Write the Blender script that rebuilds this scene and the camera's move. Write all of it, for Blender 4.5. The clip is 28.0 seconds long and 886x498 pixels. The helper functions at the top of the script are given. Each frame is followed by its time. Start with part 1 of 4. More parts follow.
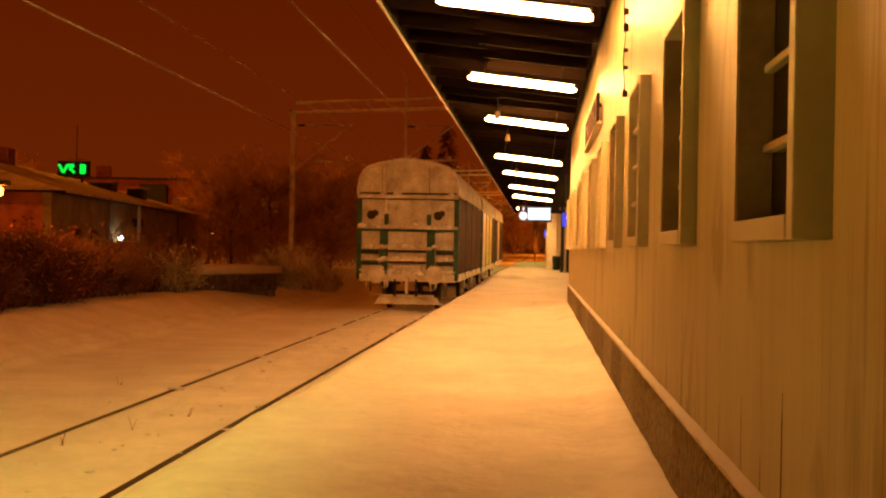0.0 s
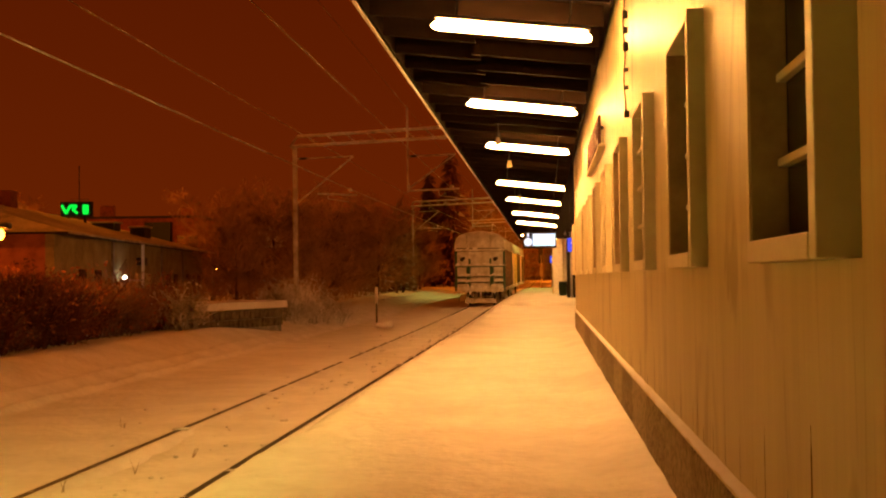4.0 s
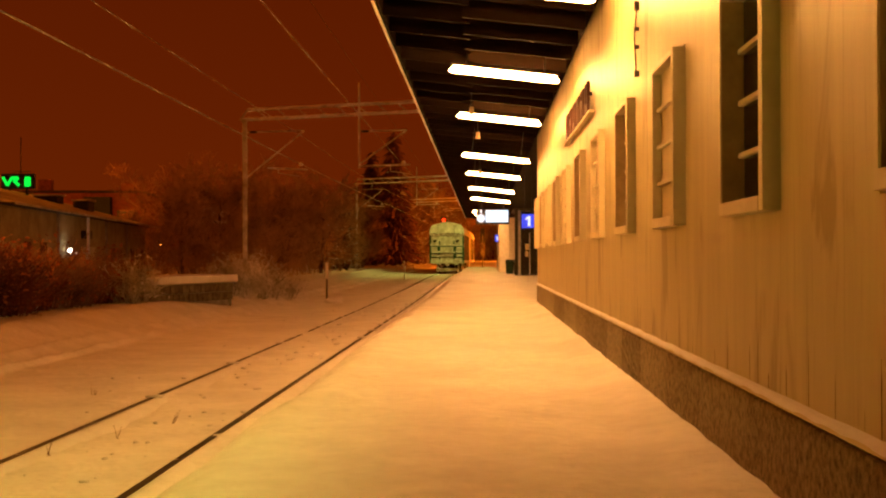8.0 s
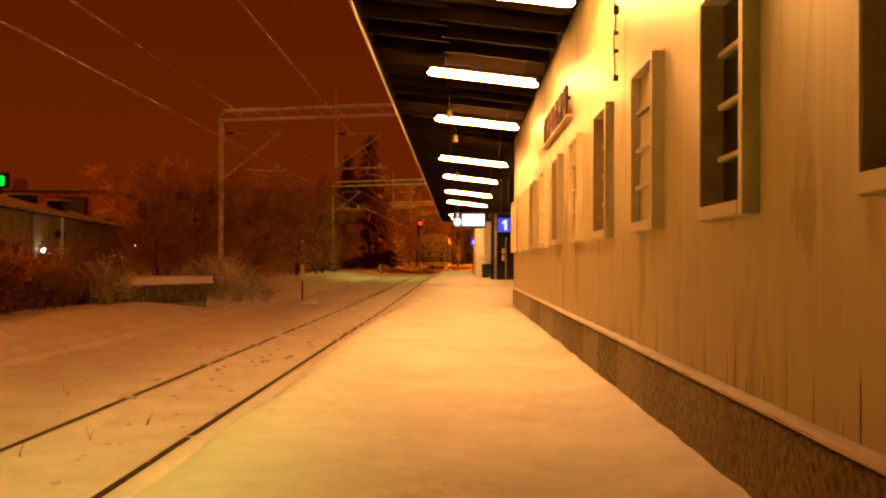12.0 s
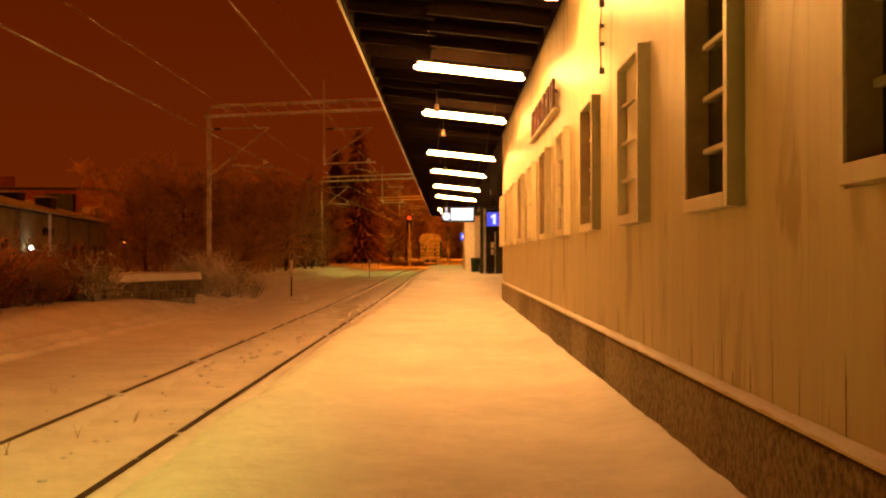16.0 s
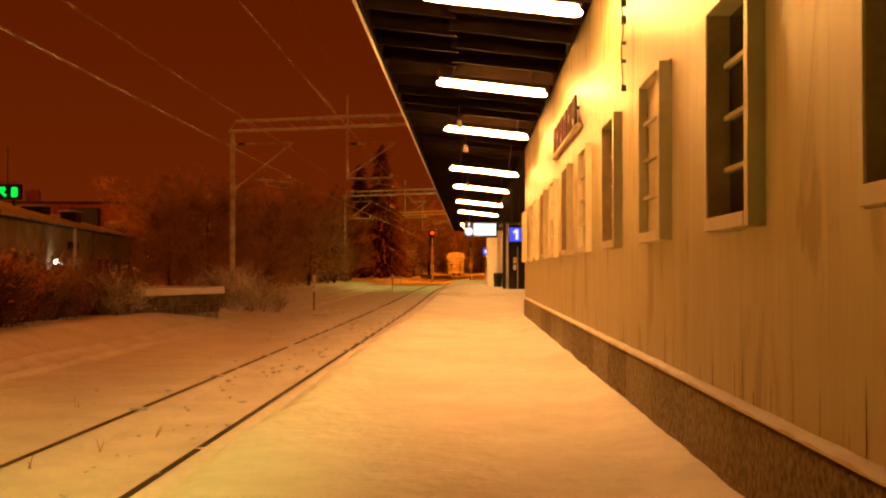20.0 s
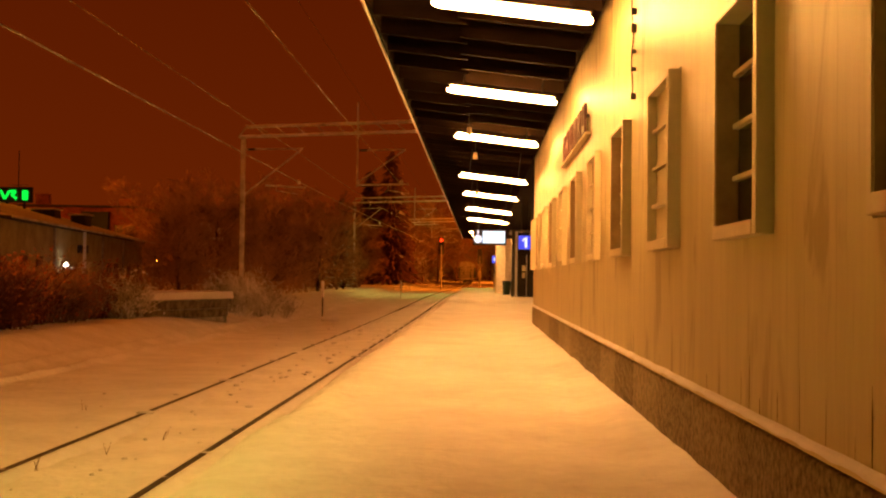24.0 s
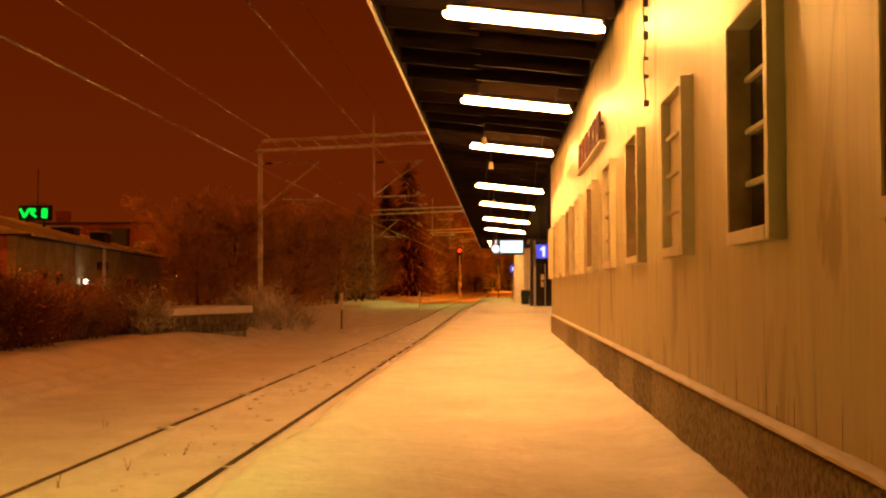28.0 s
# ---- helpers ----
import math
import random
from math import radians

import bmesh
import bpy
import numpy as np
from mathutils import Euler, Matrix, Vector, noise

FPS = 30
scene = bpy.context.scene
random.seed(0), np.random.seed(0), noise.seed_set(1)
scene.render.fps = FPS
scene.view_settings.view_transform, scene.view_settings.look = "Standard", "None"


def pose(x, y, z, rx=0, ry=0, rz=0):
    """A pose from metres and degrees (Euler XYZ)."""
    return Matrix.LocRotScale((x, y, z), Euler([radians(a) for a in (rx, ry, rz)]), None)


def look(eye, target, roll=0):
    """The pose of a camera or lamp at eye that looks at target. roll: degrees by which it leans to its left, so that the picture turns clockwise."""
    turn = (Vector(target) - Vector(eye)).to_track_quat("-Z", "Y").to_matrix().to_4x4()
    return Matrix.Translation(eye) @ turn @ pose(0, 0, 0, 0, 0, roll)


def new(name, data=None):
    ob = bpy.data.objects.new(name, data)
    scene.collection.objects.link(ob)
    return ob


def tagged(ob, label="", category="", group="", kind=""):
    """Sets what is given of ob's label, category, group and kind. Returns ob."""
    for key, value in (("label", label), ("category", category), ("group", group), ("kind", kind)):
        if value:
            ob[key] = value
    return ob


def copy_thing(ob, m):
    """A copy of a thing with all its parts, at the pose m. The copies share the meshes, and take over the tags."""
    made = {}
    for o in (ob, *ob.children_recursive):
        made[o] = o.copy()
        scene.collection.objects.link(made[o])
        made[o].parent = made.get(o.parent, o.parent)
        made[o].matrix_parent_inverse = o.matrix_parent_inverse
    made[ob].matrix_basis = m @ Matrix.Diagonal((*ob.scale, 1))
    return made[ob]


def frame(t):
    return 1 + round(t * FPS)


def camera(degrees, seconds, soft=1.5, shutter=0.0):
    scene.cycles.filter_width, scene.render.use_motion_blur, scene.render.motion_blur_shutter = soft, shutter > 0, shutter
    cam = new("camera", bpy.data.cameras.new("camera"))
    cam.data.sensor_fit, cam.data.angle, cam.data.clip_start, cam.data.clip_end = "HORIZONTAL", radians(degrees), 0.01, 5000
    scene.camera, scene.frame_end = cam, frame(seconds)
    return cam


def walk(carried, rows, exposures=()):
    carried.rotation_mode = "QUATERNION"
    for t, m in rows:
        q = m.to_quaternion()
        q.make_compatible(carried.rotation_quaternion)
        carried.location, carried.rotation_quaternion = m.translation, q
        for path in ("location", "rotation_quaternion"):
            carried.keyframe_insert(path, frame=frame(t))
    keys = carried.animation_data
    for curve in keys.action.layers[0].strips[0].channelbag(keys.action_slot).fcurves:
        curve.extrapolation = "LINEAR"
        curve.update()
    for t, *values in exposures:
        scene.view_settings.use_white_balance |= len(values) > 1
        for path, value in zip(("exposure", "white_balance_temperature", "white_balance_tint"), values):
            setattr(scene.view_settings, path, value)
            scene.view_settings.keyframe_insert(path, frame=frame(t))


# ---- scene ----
cam = camera(39.6, 28.0, soft=2.1)
PATH = [
    (0, (-0.683, -1.557, 1.614), (-0.838, 0.437, 1.614), 1.1),
    (0.5, (-0.678, -1.303, 1.626), (-0.821, 0.691, 1.647), 0.9),
    (1, (-0.668, -1.285, 1.625), (-0.801, 0.71, 1.661), 0.7),
    (1.5, (-0.663, -1.295, 1.622), (-0.797, 0.701, 1.647), 0.4),
    (2, (-0.658, -1.287, 1.624), (-0.795, 0.708, 1.655), 0.0),
    (2.5, (-0.654, -1.279, 1.624), (-0.79, 0.717, 1.649), -0.2),
    (4.5, (-0.702, -1.315, 1.62), (-0.871, 0.677, 1.671), -0.8),
    (5, (-0.78, -1.277, 1.597), (-0.906, 0.719, 1.62), -1.0),
    (5.5, (-0.869, -1.209, 1.581), (-0.944, 0.786, 1.703), 0.5),
    (6, (-0.995, -1.122, 1.548), (-1.081, 0.875, 1.622), -1.0),
    (6.5, (-1.16, -1.167, 1.497), (-1.218, 0.832, 1.503), 0.6),
    (7, (-1.195, -1.18, 1.498), (-1.136, 0.819, 1.517), -0.1),
    (7.5, (-1.215, -1.212, 1.474), (-1.231, 0.788, 1.488), -0.2),
    (8, (-1.225, -1.222, 1.462), (-1.289, 0.777, 1.476), -0.2),
    (8.5, (-1.231, -1.19, 1.454), (-1.295, 0.809, 1.445), -0.0),
    (9, (-1.22, -1.14, 1.462), (-1.263, 0.859, 1.445), -0.2),
    (9.5, (-1.231, -1.166, 1.459), (-1.249, 0.834, 1.474), 0.0),
    (10, (-1.241, -1.194, 1.447), (-1.23, 0.806, 1.456), 0.3),
    (10.5, (-1.239, -1.191, 1.454), (-1.233, 0.809, 1.459), 0.4),
    (11, (-1.236, -1.176, 1.461), (-1.26, 0.824, 1.484), 0.9),
    (11.5, (-1.241, -1.187, 1.454), (-1.284, 0.813, 1.495), 1.2),
    (12, (-1.237, -1.194, 1.452), (-1.262, 0.806, 1.472), 0.3),
    (12.5, (-1.227, -1.165, 1.447), (-1.24, 0.834, 1.463), -0.3),
    (14.5, (-1.218, -1.162, 1.448), (-1.225, 0.838, 1.474), -0.2),
    (15, (-1.223, -1.169, 1.458), (-1.225, 0.831, 1.47), 0.4),
    (15.5, (-1.221, -1.165, 1.462), (-1.242, 0.835, 1.452), 0.1),
    (16, (-1.216, -1.165, 1.452), (-1.224, 0.835, 1.463), -0.1),
    (16.5, (-1.215, -1.169, 1.454), (-1.241, 0.831, 1.466), -0.4),
    (17, (-1.213, -1.162, 1.458), (-1.259, 0.838, 1.468), -0.3),
    (17.5, (-1.212, -1.168, 1.458), (-1.246, 0.831, 1.51), -0.5),
    (18, (-1.209, -1.174, 1.464), (-1.244, 0.826, 1.485), -0.7),
    (18.5, (-1.213, -1.194, 1.453), (-1.251, 0.806, 1.488), -0.4),
    (19, (-1.215, -1.205, 1.465), (-1.251, 0.794, 1.501), 0.3),
    (19.5, (-1.208, -1.193, 1.454), (-1.248, 0.807, 1.489), 0.3),
    (20, (-1.205, -1.179, 1.466), (-1.25, 0.82, 1.501), 0.1),
    (20.5, (-1.211, -1.202, 1.453), (-1.263, 0.797, 1.492), 0.3),
    (21, (-1.208, -1.192, 1.451), (-1.252, 0.808, 1.482), 0.3),
    (21.5, (-1.204, -1.178, 1.454), (-1.243, 0.821, 1.487), 0.2),
    (23.5, (-1.195, -1.168, 1.458), (-1.261, 0.83, 1.51), 0.8),
    (24, (-1.195, -1.175, 1.457), (-1.255, 0.823, 1.504), 0.7),
    (24.5, (-1.188, -1.159, 1.457), (-1.266, 0.838, 1.51), 0.8),
    (25, (-1.19, -1.182, 1.457), (-1.262, 0.816, 1.516), 0.8),
    (25.5, (-1.181, -1.172, 1.458), (-1.263, 0.825, 1.516), 0.5),
    (26, (-1.188, -1.201, 1.458), (-1.289, 0.795, 1.529), 0.5),
    (26.5, (-1.182, -1.18, 1.458), (-1.259, 0.817, 1.532), 0.5),
    (27, (-1.174, -1.154, 1.459), (-1.25, 0.844, 1.515), 0.1),
    (27.5, (-1.18, -1.189, 1.461), (-1.255, 0.808, 1.527), -0.3),
    (28, (-1.173, -1.184, 1.459), (-1.263, 0.813, 1.523), -0.3),
]
walk(cam, [(t, look(eye, target, roll)) for t, eye, target, roll in PATH])

# ---- night light ----
world = bpy.data.worlds.new("night_sky")
scene.world = world
world.use_nodes = True
wn, wl = world.node_tree.nodes, world.node_tree.links
wn.clear()
w_out, w_bg = wn.new("ShaderNodeOutputWorld"), wn.new("ShaderNodeBackground")
w_tc, w_sep, w_ramp = wn.new("ShaderNodeTexCoord"), wn.new("ShaderNodeSeparateXYZ"), wn.new("ShaderNodeValToRGB")
wl.new(w_tc.outputs["Generated"], w_sep.inputs[0])
wl.new(w_sep.outputs["Z"], w_ramp.inputs[0])
wl.new(w_ramp.outputs[0], w_bg.inputs["Color"])
wl.new(w_bg.outputs[0], w_out.inputs[0])
w_ramp.color_ramp.elements[0].position, w_ramp.color_ramp.elements[0].color = 0.0, (0.31, 0.041, 0.0015, 1)
w_ramp.color_ramp.elements[1].position, w_ramp.color_ramp.elements[1].color = 0.30, (0.088, 0.0085, 0.0002, 1)
w_low = w_ramp.color_ramp.elements.new(0.045)
w_low.color = (0.13, 0.0148, 0.0006, 1)
w_bg.inputs["Strength"].default_value = 1.0


# ---- materials ----
def mat(name, base, rough=0.7, metal=0.0, var=0.12, scale=6.0, bump=0.0, bump_scale=40.0, second=None, stretch=None, emit=None, power=0.0, spec=0.3, coords="Position", streaks=0.0, each=0.18):
    """A node material: base colour broken up at two scales, with fine relief."""
    m = bpy.data.materials.new(name)
    m.use_nodes = True
    n, l = m.node_tree.nodes, m.node_tree.links
    b = n["Principled BSDF"]
    b.inputs["Roughness"].default_value, b.inputs["Metallic"].default_value = rough, metal
    b.inputs["Specular IOR Level"].default_value = spec
    mp = n.new("ShaderNodeMapping")
    tc = n.new("ShaderNodeNewGeometry" if coords == "Position" else "ShaderNodeTexCoord")
    l.new(tc.outputs[coords], mp.inputs[0])
    mp.inputs["Scale"].default_value = stretch or (1, 1, 1)
    n1, n2 = n.new("ShaderNodeTexNoise"), n.new("ShaderNodeTexNoise")
    for node, s in ((n1, scale), (n2, scale * 7)):
        node.inputs["Scale"].default_value, node.inputs["Detail"].default_value = s, 5
        l.new(mp.outputs[0], node.inputs["Vector"])
    info = n.new("ShaderNodeObjectInfo")
    a1 = n.new("ShaderNodeMath"); a1.operation = "MULTIPLY_ADD"
    l.new(n2.outputs["Fac"], a1.inputs[0]); a1.inputs[1].default_value = 0.45; l.new(n1.outputs["Fac"], a1.inputs[2])
    a2 = n.new("ShaderNodeMath"); a2.operation = "MULTIPLY_ADD"
    l.new(info.outputs["Random"], a2.inputs[0]); a2.inputs[1].default_value = each; l.new(a1.outputs[0], a2.inputs[2])
    ramp = n.new("ShaderNodeValToRGB")
    l.new(a2.outputs[0], ramp.inputs[0])
    lo = second or tuple(c * (1 - 2 * var) for c in base)
    ramp.color_ramp.elements[0].position, ramp.color_ramp.elements[0].color = 0.5, (*lo, 1)
    ramp.color_ramp.elements[1].position, ramp.color_ramp.elements[1].color = 1.0, (*(min(1, c * (1 + var)) for c in base), 1)
    colour = ramp.outputs[0]
    if streaks:
        # rain-washed dirt: long upright streaks, and knots of worn paint
        mp2, n4, r4, mix = n.new("ShaderNodeMapping"), n.new("ShaderNodeTexNoise"), n.new("ShaderNodeValToRGB"), n.new("ShaderNodeMix")
        mp2.inputs["Scale"].default_value = (15, 15, 0.5)
        l.new(tc.outputs[coords], mp2.inputs[0]), l.new(mp2.outputs[0], n4.inputs["Vector"])
        n4.inputs["Scale"].default_value, n4.inputs["Detail"].default_value, n4.inputs["Distortion"].default_value = 1.3, 8, 1.6
        # the boards at the near corner are the most weathered
        sep, mr, ad = n.new("ShaderNodeSeparateXYZ"), n.new("ShaderNodeMapRange"), n.new("ShaderNodeMath")
        l.new(tc.outputs[coords], sep.inputs[0]), l.new(sep.outputs["Y"], mr.inputs[0])
        mr.inputs[1].default_value, mr.inputs[2].default_value, mr.inputs[3].default_value, mr.inputs[4].default_value = 0.3, 2.4, 0.12, 0.0
        l.new(n4.outputs["Fac"], ad.inputs[0]), l.new(mr.outputs[0], ad.inputs[1])
        l.new(ad.outputs[0], r4.inputs[0])
        r4.color_ramp.elements[0].position, r4.color_ramp.elements[1].position = 0.60, 0.82
        r4.color_ramp.elements[0].color, r4.color_ramp.elements[1].color = (0, 0, 0, 1), (streaks, streaks, streaks, 1)
        mix.data_type = "RGBA"
        l.new(r4.outputs[0], mix.inputs[0]), l.new(colour, mix.inputs[6])
        mix.inputs[7].default_value = (0.13, 0.08, 0.035, 1)
        colour = mix.outputs[2]
        # broad damp stains
        mp3, n5, r5, mix2 = n.new("ShaderNodeMapping"), n.new("ShaderNodeTexNoise"), n.new("ShaderNodeValToRGB"), n.new("ShaderNodeMix")
        mp3.inputs["Scale"].default_value, mp3.inputs["Location"].default_value = (3.2, 3.2, 0.9), (0, 1.7, 0.4)
        l.new(tc.outputs[coords], mp3.inputs[0]), l.new(mp3.outputs[0], n5.inputs["Vector"])
        n5.inputs["Scale"].default_value, n5.inputs["Detail"].default_value, n5.inputs["Distortion"].default_value = 0.8, 5, 1.2
        l.new(n5.outputs["Fac"], r5.inputs[0])
        r5.color_ramp.elements[0].position, r5.color_ramp.elements[1].position = 0.56, 0.66
        r5.color_ramp.elements[0].color, r5.color_ramp.elements[1].color = (0, 0, 0, 1), (0.42, 0.42, 0.42, 1)
        mix2.data_type = "RGBA"
        l.new(r5.outputs[0], mix2.inputs[0]), l.new(colour, mix2.inputs[6])
        mix2.inputs[7].default_value = (0.17, 0.11, 0.05, 1)
        colour = mix2.outputs[2]
    l.new(colour, b.inputs["Base Color"])
    if bump:
        n3, bp = n.new("ShaderNodeTexNoise"), n.new("ShaderNodeBump")
        n3.inputs["Scale"].default_value, n3.inputs["Detail"].default_value = bump_scale, 6
        l.new(mp.outputs[0], n3.inputs["Vector"])
        l.new(n3.outputs["Fac"], bp.inputs["Height"])
        bp.inputs["Strength"].default_value, bp.inputs["Distance"].default_value = 1.0, bump
        l.new(bp.outputs[0], b.inputs["Normal"])
    if emit:
        b.inputs["Emission Color"].default_value, b.inputs["Emission Strength"].default_value = (*emit, 1), power
    return m


M = {
    "snow": mat("snow", (0.87, 0.88, 0.88), 0.75, var=0.08, scale=1.1, bump=0.03, bump_scale=7),
    "snow_clean": mat("snow_cap", (0.86, 0.87, 0.88), 0.8, var=0.04, scale=4, bump=0.012, bump_scale=30),
    "paint": mat("cream_board_paint", (0.57, 0.52, 0.30), 0.45, var=0.06, streaks=0.45, spec=0.14, scale=1.6, bump=0.0004, bump_scale=30, stretch=(4, 4, 0.3), each=0.03),
    "paint_trim": mat("cream_trim_paint", (0.62, 0.56, 0.36), 0.5, var=0.06, scale=3, bump=0.002, bump_scale=60),
    "brown": mat("shaded_reveal_cream", (0.42, 0.31, 0.18), 0.5, var=0.15, scale=4, bump=0.001),
    "plinth": mat("pebbledash_plinth", (0.30, 0.25, 0.145), 0.95, var=0.4, scale=30, bump=0.03, bump_scale=85, second=(0.05, 0.038, 0.022)),
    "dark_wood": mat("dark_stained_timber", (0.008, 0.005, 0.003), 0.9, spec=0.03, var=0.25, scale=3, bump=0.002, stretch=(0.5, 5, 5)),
    "roof_felt": mat("dark_roof_sheet", (0.05, 0.045, 0.04), 0.8, var=0.2, scale=3),
    "glass": mat("dark_window_glass", (0.012, 0.012, 0.014), 0.08, var=0.1, spec=0.5),
    "frost": mat("frosted_steel", (0.55, 0.54, 0.52), 0.8, 0.0, var=0.3, scale=3),
    "steel": mat("galvanised_steel", (0.42, 0.42, 0.42), 0.5, 0.7, var=0.15, scale=6),
    "rail": mat("worn_rail_steel", (0.035, 0.028, 0.022), 0.5, 0.5, var=0.2),
    "black": mat("black_housing", (0.02, 0.02, 0.022), 0.5, var=0.1),
    "letter": mat("dark_red_letter", (0.05, 0.012, 0.008), 0.7, var=0.1),
    "tube": mat("fill_tray_glow", (0.9, 0.9, 0.9), 0.4, emit=(1.0, 0.396, 0.092), power=430.0),
    "tube_skin": mat("fluorescent_tube_glass", (0.9, 0.9, 0.9), 0.4, emit=(1.0, 0.396, 0.092), power=150.0),
    "tube_skin_far": mat("slim_fluorescent_tube_glass", (0.9, 0.9, 0.9), 0.4, emit=(1.0, 0.396, 0.092), power=90.0),
    "tube_skin_dim": mat("worn_fluorescent_tube_glass", (0.9, 0.9, 0.9), 0.4, emit=(1.0, 0.396, 0.092), power=6.5),
    "tray_near": mat("dim_fill_tray_glow", (0.9, 0.9, 0.9), 0.4, emit=(1.0, 0.396, 0.092), power=48.0),
    "tray_far": mat("far_fill_tray_glow", (0.9, 0.9, 0.9), 0.4, emit=(1.0, 0.396, 0.092), power=320.0),
    "concrete": mat("rough_concrete", (0.30, 0.29, 0.27), 0.9, var=0.3, scale=4, bump=0.01),
    "dock_stone": mat("dark_weathered_stone", (0.15, 0.125, 0.085), 0.95, var=0.4, scale=5, bump=0.02, bump_scale=18),
    "bare_wood": mat("dark_bare_wood", (0.10, 0.06, 0.025), 0.9, var=0.35, scale=5, stretch=(8, 8, 1)),
    "bark": mat("dark_bark", (0.055, 0.042, 0.032), 0.9, var=0.3, scale=8, bump=0.01),
    "twig": mat("frosted_twig", (0.33, 0.20, 0.125), 0.9, var=0.5, scale=0.9),
    "twig_brown": mat("dull_brown_twig", (0.19, 0.12, 0.085), 0.9, var=0.5, scale=0.9),
    "twig_snow": mat("snowy_twig", (0.74, 0.70, 0.66), 0.9, var=0.5, scale=0.9),
    "bush": mat("red_brown_twig", (0.13, 0.05, 0.032), 0.9, var=0.5, scale=0.9),
    "needle": mat("snow_dusted_needles", (0.12, 0.05, 0.035), 0.9, var=0.5, scale=2),
    "leaf_dry": mat("dry_reddish_leaf", (0.34, 0.12, 0.05), 0.8, var=0.4, scale=3),
    "plaster": mat("grey_plaster", (0.34, 0.30, 0.17), 0.85, var=0.2, scale=1.5),
    "thin_snow": mat("thin_windblown_snow", (0.50, 0.48, 0.42), 0.85, var=0.3, scale=1.2, second=(0.14, 0.13, 0.10)),
    "brick": mat("red_brick", (0.34, 0.12, 0.07), 0.85, var=0.25, scale=3),
    "wagon_green": mat("dark_green_wagon_paint", (0.035, 0.10, 0.075), 0.5, var=0.3, scale=3, coords="Object"),
    "wagon_snow": mat("snow_crusted_panel", (0.80, 0.80, 0.76), 0.85, var=0.1, scale=2.2, bump=0.05, bump_scale=7, second=(0.42, 0.39, 0.32), coords="Object"),
    "wagon_side": mat("brown_sliding_wall", (0.05, 0.018, 0.012), 0.85, spec=0.08, var=0.3, scale=1.5, coords="Object"),
    "wagon_lime": mat("lime_sliding_wall", (0.52, 0.55, 0.14), 0.5, var=0.2, scale=1.0, coords="Object"),
    "wagon_pale": mat("pale_sliding_wall", (0.55, 0.52, 0.55), 0.5, var=0.2, scale=1.0, coords="Object"),
    "underframe": mat("dirty_underframe", (0.04, 0.035, 0.03), 0.8, var=0.3, coords="Object"),
    "screen": mat("lit_display", (0.05, 0.06, 0.08), 0.3, emit=(0.62, 0.80, 1.0), power=1.5),
    "blue": mat("lit_blue_sign", (0.02, 0.05, 0.4), 0.3, emit=(0.03, 0.06, 0.85), power=1.0),
    "white_lit": mat("lit_white_mark", (0.08, 0.08, 0.1), 0.3, emit=(0.8, 0.88, 1.0), power=1.1),
    "green_lit": mat("lit_green_sign", (0.02, 0.5, 0.05), 0.3, emit=(0.0, 0.95, 0.06), power=1.1),
    "red_lit": mat("lit_signal_red", (0.5, 0.05, 0.02), 0.3, emit=(1.0, 0.035, 0.004), power=4.0),
    "white_lamp": mat("white_lamp_glass", (0.8, 0.8, 0.8), 0.3, emit=(1.0, 0.9, 0.72), power=10.0),
    "sodium": mat("sodium_lamp_glass", (0.8, 0.5, 0.2), 0.3, emit=(1.0, 0.28, 0.02), power=22.0),
    "bin": mat("green_bin_plastic", (0.01, 0.035, 0.022), 0.5, var=0.1),
    "stake": mat("grey_stake", (0.12, 0.11, 0.10), 0.7, var=0.2),
    "stake_white": mat("white_stake_top", (0.75, 0.75, 0.72), 0.5, var=0.1),
}


# ---- mesh helpers ----
def box(bm, x0, x1, y0, y1, z0, z1, bevel=0.0):
    v = [bm.verts.new(c) for c in ((x0, y0, z0), (x1, y0, z0), (x1, y1, z0), (x0, y1, z0), (x0, y0, z1), (x1, y0, z1), (x1, y1, z1), (x0, y1, z1))]
    f = [bm.faces.new([v[i] for i in q]) for q in ((3, 2, 1, 0), (4, 5, 6, 7), (0, 1, 5, 4), (1, 2, 6, 5), (2, 3, 7, 6), (3, 0, 4, 7))]
    if bevel:
        bmesh.ops.bevel(bm, geom=list({e for q in f for e in q.edges}), offset=bevel, segments=1, affect="EDGES")


def bar(bm, a, b, r, sides=8, r2=None):
    """A round bar from a to b."""
    a, b = Vector(a), Vector(b)
    d = (b - a).normalized()
    u = d.orthogonal().normalized()
    w = d.cross(u)
    r2 = r if r2 is None else r2
    ring = lambda c, q: [bm.verts.new(c + (u * math.cos(2 * math.pi * k / sides) + w * math.sin(2 * math.pi * k / sides)) * q) for k in range(sides)]
    p, q = ring(a, r), ring(b, r2)
    for k in range(sides):
        bm.faces.new((p[k], p[(k + 1) % sides], q[(k + 1) % sides], q[k]))
    bm.faces.new(p[::-1]), bm.faces.new(q)


def prism(bm, poly, y0, y1):
    """An outline in x and z drawn out along y."""
    a, b = [bm.verts.new((x, y0, z)) for x, z in poly], [bm.verts.new((x, y1, z)) for x, z in poly]
    n = len(poly)
    for k in range(n):
        bm.faces.new((a[k], a[(k + 1) % n], b[(k + 1) % n], b[k]))
    bm.faces.new(a[::-1]), bm.faces.new(b)


def part(name, bm, material, parent=None, label="", smooth=False):
    bmesh.ops.recalc_face_normals(bm, faces=bm.faces[:])
    me = bpy.data.meshes.new(name)
    bm.to_mesh(me)
    bm.free()
    if smooth:
        me.shade_smooth()
    me.materials.append(material)
    ob = new(name, me)
    ob.parent = parent
    if label:
        tagged(ob, label)
    return ob


